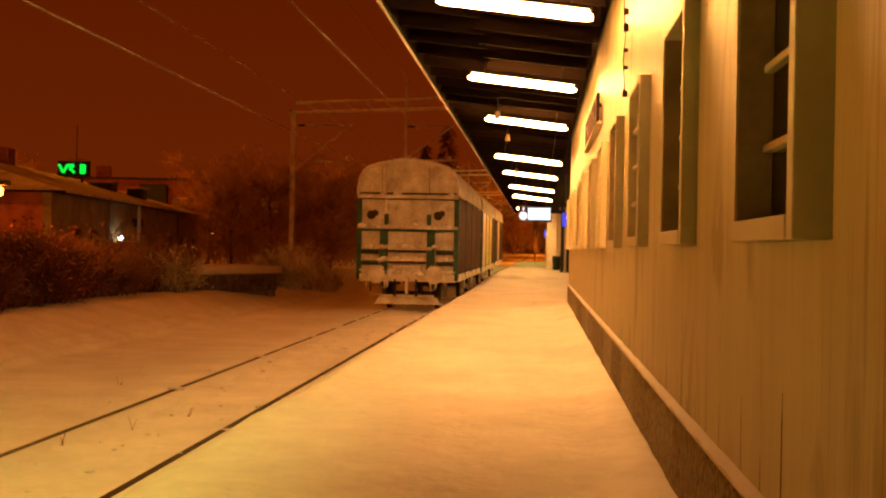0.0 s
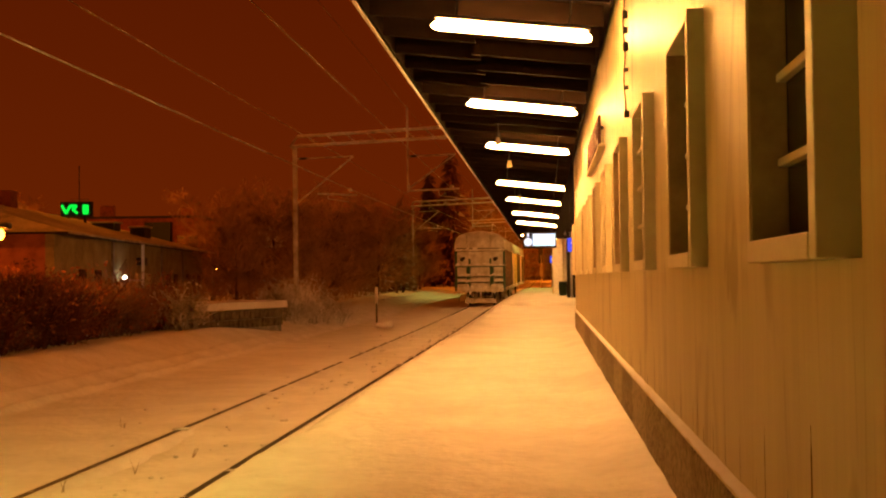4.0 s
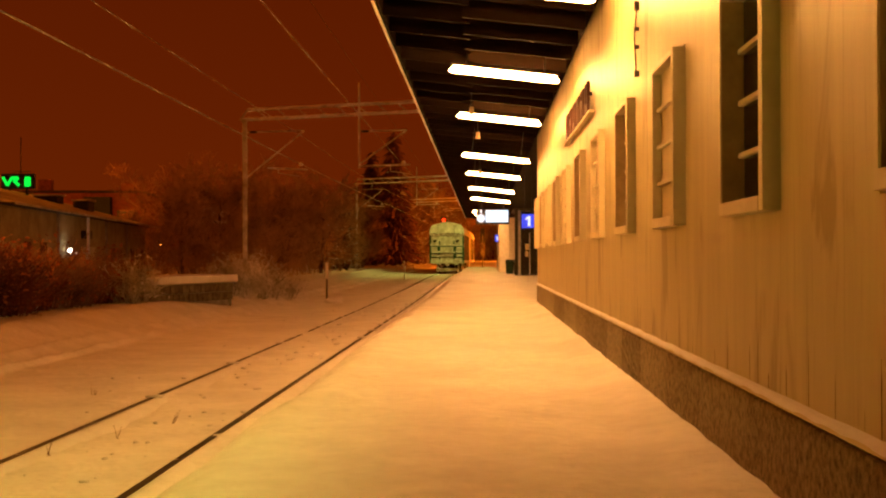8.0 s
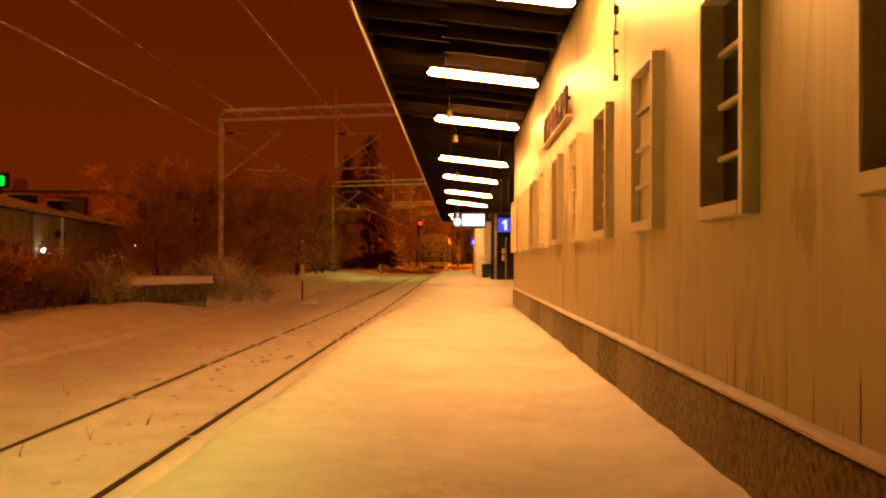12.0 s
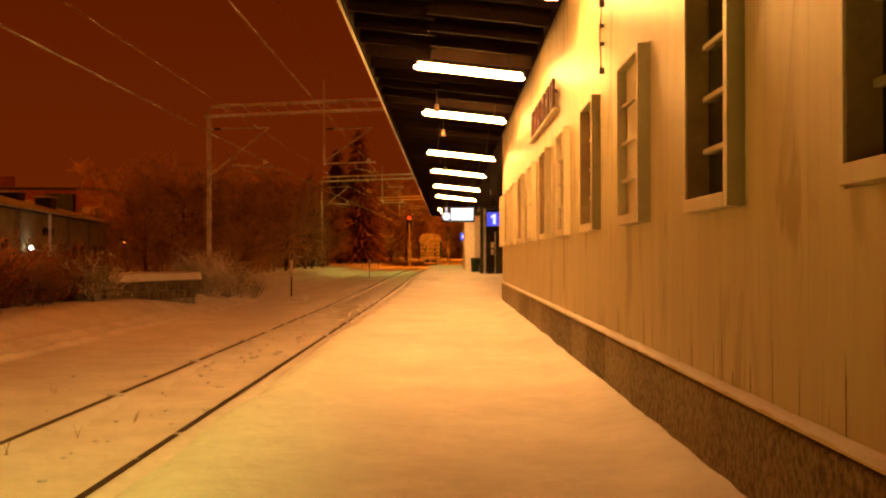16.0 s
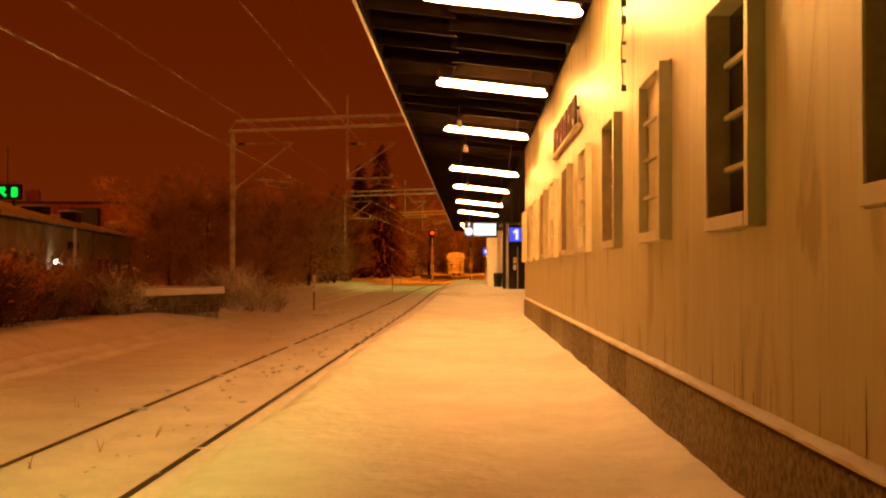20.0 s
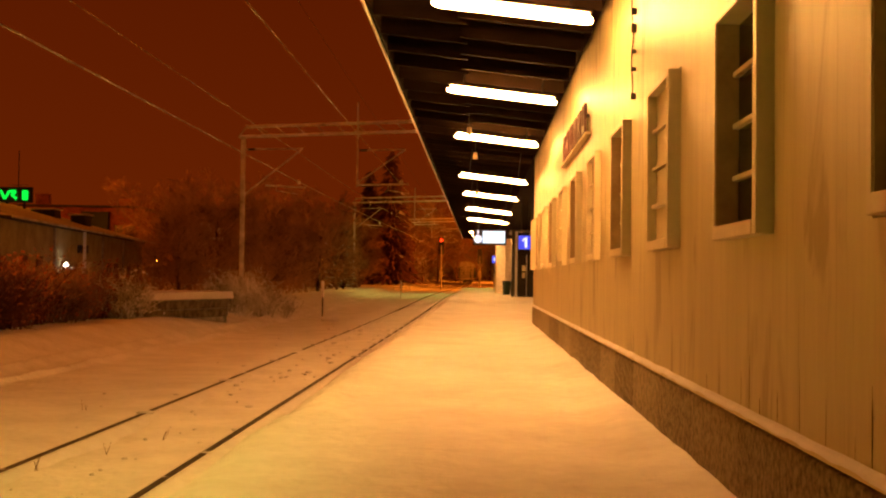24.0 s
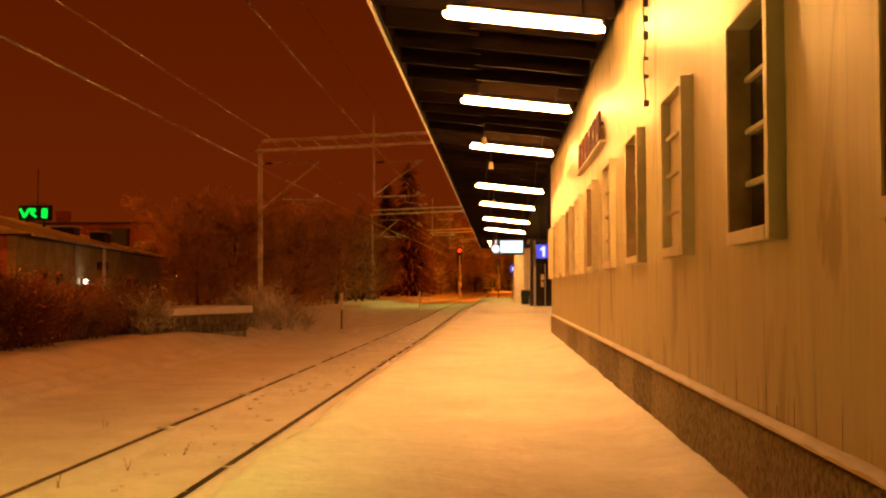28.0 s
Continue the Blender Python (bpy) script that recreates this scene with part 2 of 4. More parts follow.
def boxpart(name, dims, material, parent=None, label="", bevel=0.0):
    bm = bmesh.new()
    box(bm, *dims, bevel)
    return part(name, bm, material, parent, label)


def empty(name, m, label, category, group="", kind=""):
    ob = new(name)
    ob.empty_display_size = 0.2
    ob.matrix_basis = m
    return tagged(ob, label, category, group, kind)


def grid_sheet(name, xs, ys, height, material, label, kind="structure", category=""):
    X, Y = np.meshgrid(xs, ys)
    verts = [(x, y, height(x, y)) for x, y in zip(X.ravel().tolist(), Y.ravel().tolist())]
    w = len(xs)
    faces = [(j * w + i, j * w + i + 1, (j + 1) * w + i + 1, (j + 1) * w + i) for j in range(len(ys) - 1) for i in range(w - 1)]
    me = bpy.data.meshes.new(name)
    me.from_pydata(verts, [], faces)
    me.shade_smooth()
    me.materials.append(material)
    return tagged(new(name, me), label, category or name, kind=kind)


def smooth_step(a, b, x):
    t = min(1.0, max(0.0, (x - a) / (b - a)))
    return t * t * (3 - 2 * t)


# ---- the lie of the land ----
RAIL_TOP, NEAR_RAIL, FAR_RAIL, PLATFORM = -0.30, -3.90, -5.424, 0.42


def track_x(y):
    return -4.66 + 0.85 * smooth_step(85, 160, y)


def track_z(y):
    return 0.36 * smooth_step(38, 126, y) + 0.004 * max(0.0, y - 205)


def lump(x, y, s, k=0.0):
    return noise.noise((x * s, y * s, k))


def ground_z(x, y):
    z = -0.35 + track_z(min(y, 400))
    z += 0.045 * lump(x, y, 0.45) + 0.02 * lump(x, y, 1.7, 3)
    side = x - (track_x(y) + 4.66)
    z += 0.13 * math.exp(-((side + 8.95) / 0.11) ** 2) * (0.8 + 0.4 * lump(0, y, 0.2, 7) + 0.3 * lump(x, y, 2.4, 41))
    z += 0.13 * math.exp(-((side + 10.1) / 0.16) ** 2) * (0.8 + 0.4 * lump(0, y, 0.15, 5) + 0.3 * lump(x, y, 2.0, 43))
    z -= 0.07 * math.exp(-((side + 9.5) / 0.34) ** 2)
    z += 0.40 * smooth_step(-10.2, -11.9, side) + 0.5 * smooth_step(-16, -60, side)
    if -5.5 < side < -3.8:
        z += 0.045 * max(0.0, lump(x, y, 2.6, 9)) - 0.01
    z += 0.032 * max(math.exp(-((side + 3.9) / 0.16) ** 2), math.exp(-((side + 5.424) / 0.16) ** 2))
    z += 6 * smooth_step(300, 900, math.hypot(x, y))
    return z


def platform_z(x, y):
    t = smooth_step(-3.72, -2.5, x + 0.10 * lump(0, y, 0.5, 2))
    z = -0.40 + (PLATFORM + 0.40) * t
    z += 0.020 * lump(x, y, 0.6, 4) + 0.010 * lump(x, y, 2.3, 6) + 0.014 * lump(0.25 * x, 0.42 * y, 1.0, 14) * t
    z -= 0.03 * max(0.0, lump(x, y, 4.2, 15) - 0.28) * t * (1 if x > -1.3 else 0.4)
    z += 0.075 * math.exp(-((x + 2.45) / 0.25) ** 2) * max(0.0, lump(x, y, 1.6, 8)) + 0.04 * math.exp(-((x + 2.9) / 0.4) ** 2) * lump(x, y, 2.8, 18)
    z -= 0.15 * math.exp(-((y - 50.8) / 0.4) ** 2) * t
    z += (0.065 + 0.01 * lump(0, y, 0.7, 11)) * smooth_step(-0.45, -0.03, x) * (1 if y < 26 else 0)
    z += (0.10 + 0.09 * lump(x, y, 0.8, 27)) * smooth_step(50.9, 51.5, y) * t
    return z + track_z(y) * (1 - t)


def spread(*stops):
    out = []
    for a, b, n in stops:
        out += np.linspace(a, b, n, endpoint=False).tolist()
    return out + [stops[-1][1]]


grid_sheet("ground", spread((-1200, -60, 24), (-60, -14, 46), (-14, -3.2, 150), (-3.2, 30, 20), (30, 1200, 24)),
           spread((-300, -4, 16), (-4, 40, 176), (40, 130, 150), (130, 420, 90), (420, 2000, 24)), ground_z, M["snow"],
           "snow-covered railway yard and surrounding ground", category="ground")
grid_sheet("platform", spread((-3.75, -2.2, 24), (-2.2, 0.3, 26), (0.3, 9, 8)), spread((-14, 2, 16), (2, 30, 190), (30, 50, 34), (50, 53, 30), (53, 120, 90)), platform_z, M["snow"],
           "station platform under trodden fresh snow", category="platform")


def rail_line(name, offset):
    bm = bmesh.new()
    ys = spread((-10, 90, 25), (90, 420, 66))
    rows = []
    for y in ys:
        cx, z = track_x(y) + offset, RAIL_TOP + track_z(y)
        rows.append([bm.verts.new((cx + dx, y, z + dz)) for dx, dz in ((-0.07, -0.16), (-0.016, -0.13), (-0.016, -0.04), (-0.036, -0.03), (-0.036, 0.0), (0.036, 0.0), (0.036, -0.03), (0.016, -0.04), (0.016, -0.13), (0.07, -0.16))])
    for a, b in zip(rows, rows[1:]):
        for k in range(len(a) - 1):
            bm.faces.new((a[k], a[k + 1], b[k + 1], b[k]))
    return tagged(part(name, bm, M["rail"]), "dark steel rail half buried in snow", "rail", "rails of the platform track", "structure")


rail_line("rail", 0.762), rail_line("rail", -0.762)

# ---- station building ----
WALL_Y0, WALL_Y1, WALL_TOP = -7.0, 26.2, 4.35
LEDGE = 0.88
WIN_Y = [1.53 + 2.39 * k for k in range(-3, 11)]
WIN_W, WIN_Z0, WIN_Z1 = 0.94, 1.655, 2.745
station = empty("station_building", pose(0, 0, 0), "cream-painted timber station building along the platform", "building")


def window_unit(y0, blind):
    """A boxed-out window: casing proud of the wall, reveal, dark pane or boarded panel, three glazing bars."""
    y1, z0, z1, front = y0 + WIN_W, WIN_Z0, WIN_Z1, -0.064
    back = -0.004 if blind else 0.052
    near, far, head, sill = 0.072, 0.045, 0.042, 0.064
    win = boxpart("window", (front, 0.10, y0, y0 + near, z0, z1), M["paint_trim"], station, "boxed-out window boarded over in cream" if blind else "boxed-out window with three glazing bars", 0.003)
    # brown lining: shade inside the cream reveal, put into its colour
    inner = M["paint_trim" if blind else "brown"]
    dims = [("casing_side", (front, 0.10, y1 - far, y1, z0, z1), M["paint_trim"]),
            ("casing_head", (front, 0.10, y0 + near, y1 - far, z1 - head, z1), M["paint_trim"]), ("window_sill", (front - 0.004, 0.10, y0 + near, y1 - far, z0, z0 + sill), M["paint_trim"]),
            ("reveal_lining", (front + 0.008, back - 0.002, y1 - far - 0.010, y1 - far - 0.0005, z0 + sill + 0.001, z1 - head - 0.001), inner),
            ("reveal_lining", (front + 0.008, back - 0.002, y0 + near + 0.0005, y0 + near + 0.010, z0 + sill + 0.001, z1 - head - 0.001), inner)]
    dims.append(("infill_panel" if blind else "pane", (back, back + 0.012, y0 + near + 0.001, y1 - far - 0.001, z0 + sill + 0.001, z1 - head - 0.001), M["paint_trim" if blind else "glass"]))
    for name, d, m in dims:
        boxpart(name, d, m, win, bevel=0.003 if name.startswith(("casing", "window")) else 0.0)
    for k in (1, 2, 3):
        z = z0 + sill + (z1 - z0 - sill - head) * (k - 0.08) / 3.9
        boxpart("glazing_bar", (back - 0.032, back - 0.001, y0 + near + 0.011, y1 - far - 0.011, z - 0.013, z + 0.013), M["paint_trim"], win, bevel=0.003)
    return win


for n, wy in enumerate(WIN_Y):
    window_unit(wy, n >= 5 and n % 2 == 1)

# the timber frame behind the boards, end walls and roof
backing = boxpart("wall_core", (0.105, 0.25, WALL_Y0, WALL_Y1, 0.0, WALL_TOP), M["paint"], station)
boxpart("end_wall", (0.25, 8.0, WALL_Y1 - 0.2, WALL_Y1, 0.0, WALL_TOP), M["paint"], station)
boxpart("end_wall", (0.25, 8.0, WALL_Y0, WALL_Y0 + 0.2, 0.0, WALL_TOP), M["paint"], station)
boxpart("rear_wall", (8.0, 8.2, WALL_Y0, WALL_Y1, 0.0, WALL_TOP), M["paint"], station)
bm = bmesh.new()
prism(bm, [(-0.2, 4.36), (8.6, 4.36), (8.6, 4.6), (4.2, 6.2), (-0.2, 4.75)], WALL_Y0 - 0.4, WALL_Y1 + 0.3)
part("roof", bm, M["roof_felt"], station, "dark roof over the station building")
y = WALL_Y0
while y < WALL_Y1 - 0.1:
    n = min(WALL_Y1, y + 1.27)
    boxpart("plinth_panel", (-0.02, 0.10, y + 0.005, n - 0.005, 0.0, LEDGE - 0.045), M["plinth"], station, "rough pebbledash concrete plinth panel", 0.006)
    y = n
seed = random.Random(4)
bm = bmesh.new()
prism(bm, [(-0.032, LEDGE - 0.026), (0.0, LEDGE - 0.030), (0.0, LEDGE + 0.004), (-0.032, LEDGE - 0.010)], WALL_Y0, WALL_Y1)
part("drip_ledge", bm, M["paint_trim"], station, "narrow ledge along the top of the plinth")
bm = bmesh.new()
ys = np.arange(WALL_Y0, WALL_Y1, 0.07).tolist()
rows = []
for y in ys:
    h, o = 0.007 + 0.008 * lump(0, y, 2.3, 21), 0.032 + 0.012 * lump(0, y, 3.1, 23)
    rows.append([bm.verts.new(c) for c in ((-o, y, LEDGE - 0.016), (-o - 0.004, y, LEDGE - 0.004 + h * 0.4), (-o * 0.6, y, LEDGE + h), (-0.001, y, LEDGE + 0.008 + h))])
for a, b in zip(rows, rows[1:]):
    for k in range(3):
        bm.faces.new((a[k], a[k + 1], b[k + 1], b[k]))
part("ledge_snow", bm, M["snow_clean"], station, "thin snow lying along the ledge", True)

# boards, each one piece
board_mesh = {}


def board_piece(y, BOARD, z0, z1):
    key = (BOARD, round(z0, 3), round(z1, 3))
    if key not in board_mesh:
        bm = bmesh.new()
        box(bm, 0.0, 0.10, 0.0, BOARD, z0, z1)
        me = bpy.data.meshes.new("board")
        bm.to_mesh(me), bm.free()
        me.materials.append(M["paint"])
        board_mesh[key] = me
    ob = new("board", board_mesh[key])
    ob.location = (0.0, y, 0)
    ob.parent = station


y = WALL_Y0
while y < WALL_Y1 - 0.05:
    wide = seed.choice((0.12, 0.145, 0.17, 0.17))
    hit = [w for w in WIN_Y if w < y + wide - 0.01 and w + WIN_W > y + 0.01]
    if not hit:
        board_piece(y, wide, LEDGE, WALL_TOP)
    else:
        board_piece(y, wide, LEDGE, WIN_Z0 - 0.001)
        board_piece(y, wide, WIN_Z1 + 0.001, WALL_TOP)
    y += wide

# bare wood where the paint has peeled from the board ends
for k in range(26):
    y = 1.75 + 0.17 * int(seed.uniform(0, 52)) if k > 5 else (1.92, 1.78, 2.6, 2.24, 3.1, 4.1)[k]
    w, h = (0.035, 0.34) if k == 0 else (seed.uniform(0.006, 0.022), seed.uniform(0.05, 0.28))
    bm = bmesh.new()
    left, right = [], []
    for j in range(9):
        z = LEDGE + 0.012 + h * j / 8
        cut = 0.5 + 0.5 * abs(lump(j, y, 1.7, 51 + k)) if 0 < j < 7 else 0.55 if j == 0 else 0.25
        left.append(bm.verts.new((-0.0012, y - w * cut * 0.5, z))), right.append(bm.verts.new((-0.0012, y + w * cut * 0.5, z)))
    for j in range(8):
        bm.faces.new((left[j], right[j], right[j + 1], left[j + 1]))
    part("peeled_patch", bm, M["bare_wood"], station, "dark bare wood where paint has peeled")

# ---- canopy ----
CAN_Y0, CAN_Y1, CAN_X = -7.0, 83.0, -2.32
SLOPE = 0.113
can_z = lambda x: 4.02 + SLOPE * (-1.0 - x)
canopy = empty("platform_canopy", pose(0, 0, 0), "dark timber platform canopy with exposed rafters", "canopy")
bm = bmesh.new()
prism(bm, [(CAN_X, can_z(CAN_X) + 0.20), (-0.02, can_z(0) + 0.20), (-0.02, can_z(0) + 0.26), (CAN_X, can_z(CAN_X) + 0.26)], CAN_Y0, CAN_Y1)
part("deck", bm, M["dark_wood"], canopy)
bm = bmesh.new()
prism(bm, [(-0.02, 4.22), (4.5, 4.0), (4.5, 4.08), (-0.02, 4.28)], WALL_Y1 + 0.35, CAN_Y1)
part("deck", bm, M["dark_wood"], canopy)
bm = bmesh.new()
prism(bm, [(CAN_X - 0.03, can_z(CAN_X) - 0.02), (CAN_X - 0.002, can_z(CAN_X) - 0.02), (CAN_X - 0.002, can_z(CAN_X) + 0.27), (CAN_X - 0.03, can_z(CAN_X) + 0.27)], CAN_Y0, CAN_Y1)
part("fascia", bm, M["dark_wood"], canopy, "dark fascia board along the canopy edge")
bm = bmesh.new()
prism(bm, [(CAN_X - 0.06, can_z(CAN_X) - 0.035), (CAN_X - 0.032, can_z(CAN_X) - 0.035), (CAN_X - 0.032, can_z(CAN_X) + 0.28), (CAN_X - 0.06, can_z(CAN_X) + 0.28)], CAN_Y0, CAN_Y1)
part("snow_rim", bm, M["snow_clean"], canopy, "thin rim of snow and ice on the canopy edge")
bm = bmesh.new()
prism(bm, [(CAN_X - 0.05, can_z(CAN_X) + 0.29), (-0.1, can_z(0) + 0.27), (-0.1, can_z(0) + 0.40), (CAN_X - 0.02, can_z(CAN_X) + 0.44)], CAN_Y0, CAN_Y1)
part("snow_cover", bm, M["snow_clean"], canopy, "snow lying on the canopy roof")
rafter_mesh = {}
for key, (xa, xb) in {"outer": (CAN_X, -1.36), "inner": (-1.44, -0.10)}.items():
    bm = bmesh.new()
    za, zb = can_z(xa), can_z(xb)
    pts = [(xa, za), (xb, zb), (xb, zb + 0.20), (xa, za + 0.20)]
    prism(bm, pts, 0, 0.05)
    me = bpy.data.meshes.new("rafter")
    bm.to_mesh(me), bm.free()
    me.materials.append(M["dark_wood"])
    rafter_mesh[key] = me
y = -6.78
while y < CAN_Y1 - 0.3:
    for key, dy in (("outer", 0.0), ("inner", 0.70)):
        ob = new("rafter", rafter_mesh[key])
        ob.location, ob.parent = (0, y + dy, 0), canopy
    y += 1.01
bm = bmesh.new()
box(bm, -1.5, -1.3, CAN_Y0, CAN_Y1, can_z(-1.4) + 0.262, can_z(-1.4) + 0.285)
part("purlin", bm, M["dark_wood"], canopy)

# ---- tube lights across the platform ----
# the last two tubes are unseen additions that brighten the pillar and hall
LAMPS = [(4.82, 3.78), (9.48, 3.78), (14.46, 3.78), (19.56, 3.78), (24.0, 3.48), (30.3, 3.54), (36.0, 3.48), (41.7, 3.44), (47.5, 3.20, 0.05), (53.2, 3.27, 0.1), (59.0, 3.47, 0.12), (64.8, 3.66, 0.12), (70.6, 3.80, 0.12), (75.0, 3.82, 0.12), (80.6, 3.82, 0.12)]


def tube_light(y, z, dx=0.0):
    t = math.atan(SLOPE)
    lamp = empty("tube_light", Matrix.Translation((-0.94 + dx, y, z)) @ Matrix.Rotation(t, 4, "Y"), "lit fluorescent tube light hung across the canopy", "light", "tube lights under the canopy")
    bm = bmesh.new()
    k = 1.0 if y < 12 else 0.8 if y < 22 else 0.62
    for a, b, ra, rb in ((-0.63, 0.63, 0.042, 0.042), (-0.63, -0.68, 0.042, 0.034), (-0.68, -0.705, 0.034, 0.018), (0.63, 0.68, 0.042, 0.034), (0.68, 0.705, 0.034, 0.018)):
        bar(bm, (a, 0, 0), (b, 0, 0), ra * k, 12, rb * k)
    part("diffuser", bm, M["tube_skin_far" if y > 22 else "tube_skin" if y > 6 else "tube_skin_dim"], lamp, "glowing white tube")
    bm = bmesh.new()
    box(bm, -0.69, 0.69, -0.06, 0.06, 0.056, 0.09, 0.01)
    part("housing", bm, M["black"], lamp)
    # added emitter, no real lamp part: sends most of the light downwards
    boxpart("lamp_tray", (-0.66, 0.66, -0.058, 0.058, 0.050, 0.0545), M["tray_far" if y > 22 else "tube" if y > 6 else "tray_near"], lamp, "added glowing tray that throws light down")
    for x in (-0.716, 0.708):
        bm = bmesh.new()
        bar(bm, (x, 0, 0.0), (x + 0.008, 0, 0.0), 0.011, 8)
        part("end_cap", bm, M["black"], lamp)
    up = can_z(-0.94) - z - 0.11
    for x in (-0.5, 0.5):
        bm = bmesh.new()
        bar(bm, (x, 0, 0.11), (x, 0, 0.11 + up + 0.1), 0.01, 6)
        part("hanger", bm, M["black"], lamp)


for row in LAMPS:
    tube_light(*row)

# ---- overhead line ----
def gantry(y, x_mast, top, base, x_end, second_post):
    g = empty("catenary_gantry", pose(x_mast, y, base), "snow-dusted steel catenary gantry spanning the tracks", "gantry", "catenary gantries along the line")
    h, w, up = top - base, x_end - x_mast, 0.6
    q = M["frost"]

    def tube(name, a, b, r, sides=6, m=q, label=""):
        bm = bmesh.new()
        bar(bm, a, b, r, sides)
        return part(name, bm, m, g, label)

    for x, t in ((0, h - 0.45), (w, h - 0.1)):
        boxpart("mast", (x - 0.09, x + 0.09, -0.09, 0.09, -0.5, t), q, g, bevel=0.015)
    for z0, x0 in ((h - 0.05, 0.10), (h - 0.47, -0.2)):
        tube("chord", (x0, 0, z0), (w, 0, z0 + up), 0.05)
        tube("snow_line", (x0, 0, z0 + 0.055), (w, 0, z0 + up + 0.055), 0.03, 6, M["snow_clean"], "line of snow along the beam")
    tube("chord", (-0.2, 0, h - 0.47), (0.10, 0, h - 0.05), 0.045)
    n = int(w / 0.85)
    for k in range(n):
        a, b = 0.5 + k * (w - 0.6) / n, 0.5 + (k + 0.6) * (w - 0.6) / n
        tube("lacing", (a, 0, h - 0.05 + up * a / w), (b, 0, h - 0.47 + up * b / w), 0.02, 5)
    # dropper post and cantilever arms, one set to each track
    for px, side, reach, zl, zr, x0 in ((0.1, 0, 2.4, h - 2.85, h - 2.48, 0.85), (second_post - x_mast, 1, 2.0, h - 2.35, h - 2.42, 0.0)):
        if side:
            tube("dropper_post", (px, 0, h + 1.05), (px, 0, h - 2.5), 0.045)
        zu = h - 0.98
        tube("top_tube", (px, 0, zu), (px + reach, 0, zu + 0.06), 0.03)
        tube("bracket_tube", (px, 0, zl), (px + reach, 0, zu + 0.06), 0.035)
        tube("registration_tube", (px + x0, 0, zr), (px + reach + 0.15, 0, zr + (0.05 if side else -0.08)), 0.04)
        tube("steady_arm", (px + 1.3, 0, zr - 0.22), (px + 2.2, 0, zr - 0.36), 0.018)
        tube("steady_stem", (px + 1.3, 0, zr - 0.22), (px + 1.3, 0, zr), 0.018)
        tube("insulator", (px + 0.1, 0, zu), (px + 0.4, 0, zu + 0.01), 0.045, 8, M["black"])
        bm = bmesh.new()
        bmesh.ops.create_uvsphere(bm, u_segments=8, v_segments=6, radius=0.09)
        bmesh.ops.translate(bm, verts=bm.verts[:], vec=(px + reach - 0.15, 0, zr + 0.14))
        part("insulator", bm, M["stake_white"], g)
    return g


gantry(50.0, -11.15, 7.72, 0.05, 2.9 + 0.8, -6.35)
gantry(113.0, -12.9, 8.8, 0.1, 3.2 + 2, -7.3)
gantry(172.0, -13.2, 9.6, 0.4, 4.0, -8.0)
gantry(232.0, -13.4, 10.6, 1.0, 5.0, -8.0)


def wire(name, pts, r, label, m="frost"):
    bm = bmesh.new()
    for a, b in zip(pts, pts[1:]):
        bar(bm, a, b, r, 5)
    tagged(part(name, bm, M[m]), label, "wire", "overhead wires", "structure")


def sag(x0, z0, ys, dip, rise=0.0):
    out = []
    for a, b in zip(ys, ys[1:]):
        for k in range(8):
            s = k / 8
            yy = a + (b - a) * s
            out.append((x0 + track_x(yy) + 4.66, yy, z0 - dip * 4 * s * (1 - s) + track_z(yy)))
    out.append((x0 + track_x(ys[-1]) + 4.66, ys[-1], z0 + track_z(ys[-1])))
    return out


SPANS = (-14, 50, 113, 172, 232)
for cx, rc, rm in ((-4.66, 0.009, 0.004), (-9.0, 0.018, 0.011)):
    wire("contact_wire", sag(cx, 5.48, SPANS, 0.0), rc, "thin contact wire over the track, frosted with snow")
    # near messenger wire is darker: its weaker light is put into the colour
    wire("messenger_wire", sag(cx, 6.72, SPANS, 0.10), rm, "messenger wire above the contact wire", "stake" if cx > -5 else "frost")

# ---- platform fittings beyond the building ----
disp = empty("information_display", pose(-0.84, 44.0, 2.97), "hanging black display with glowing white screen and clock", "display")
boxpart("casing", (-0.61, 0.61, 0.0, 0.16, -0.29, 0.29), M["black"], disp, bevel=0.015)
boxpart("screen", (-0.26, 0.56, -0.012, -0.004, -0.215, 0.225), M["screen"], disp, "bright white screen")
bm = bmesh.new(); bar(bm, (-0.43, -0.004, -0.07), (-0.43, -0.014, -0.07), 0.155, 20)
part("clock_face", bm, M["white_lit"], disp, "round white clock face")
bm = bmesh.new(); box(bm, -0.46, -0.40, -0.012, -0.004, 0.12, 0.25, 0.005)
part("clock_mark", bm, M["white_lit"], disp)
for x in (-0.4, 0.4):
    bm = bmesh.new(); bar(bm, (x, 0.08, 0.29), (x, 0.08, can_z(-0.84 + x) - 2.97 + 0.02), 0.02, 8)
    part("hanger", bm, M["black"], disp)

sign = empty("platform_number_sign", pose(0.31, 40.0, 2.675), "lit blue platform number sign with white figure", "sign")
boxpart("casing", (-0.225, 0.225, 0.0, 0.12, -0.235, 0.235), M["black"], sign, bevel=0.01)
boxpart("face", (-0.22, 0.22, -0.012, -0.002, -0.23, 0.23), M["blue"], sign, "glowing blue face")
bm = bmesh.new()
prism(bm, [(-0.015, -0.17), (0.075, -0.17), (0.075, 0.17), (0.0, 0.17), (-0.09, 0.10), (-0.09, 0.03), (-0.015, 0.07)], -0.022, -0.013)
part("figure", bm, M["white_lit"], sign, "white figure 1")
for x in (-0.12, 0.12):
    bm = bmesh.new(); bar(bm, (x, 0.06, 0.235), (x, 0.06, 1.52), 0.015, 6)
    part("hanger", bm, M["black"], sign)

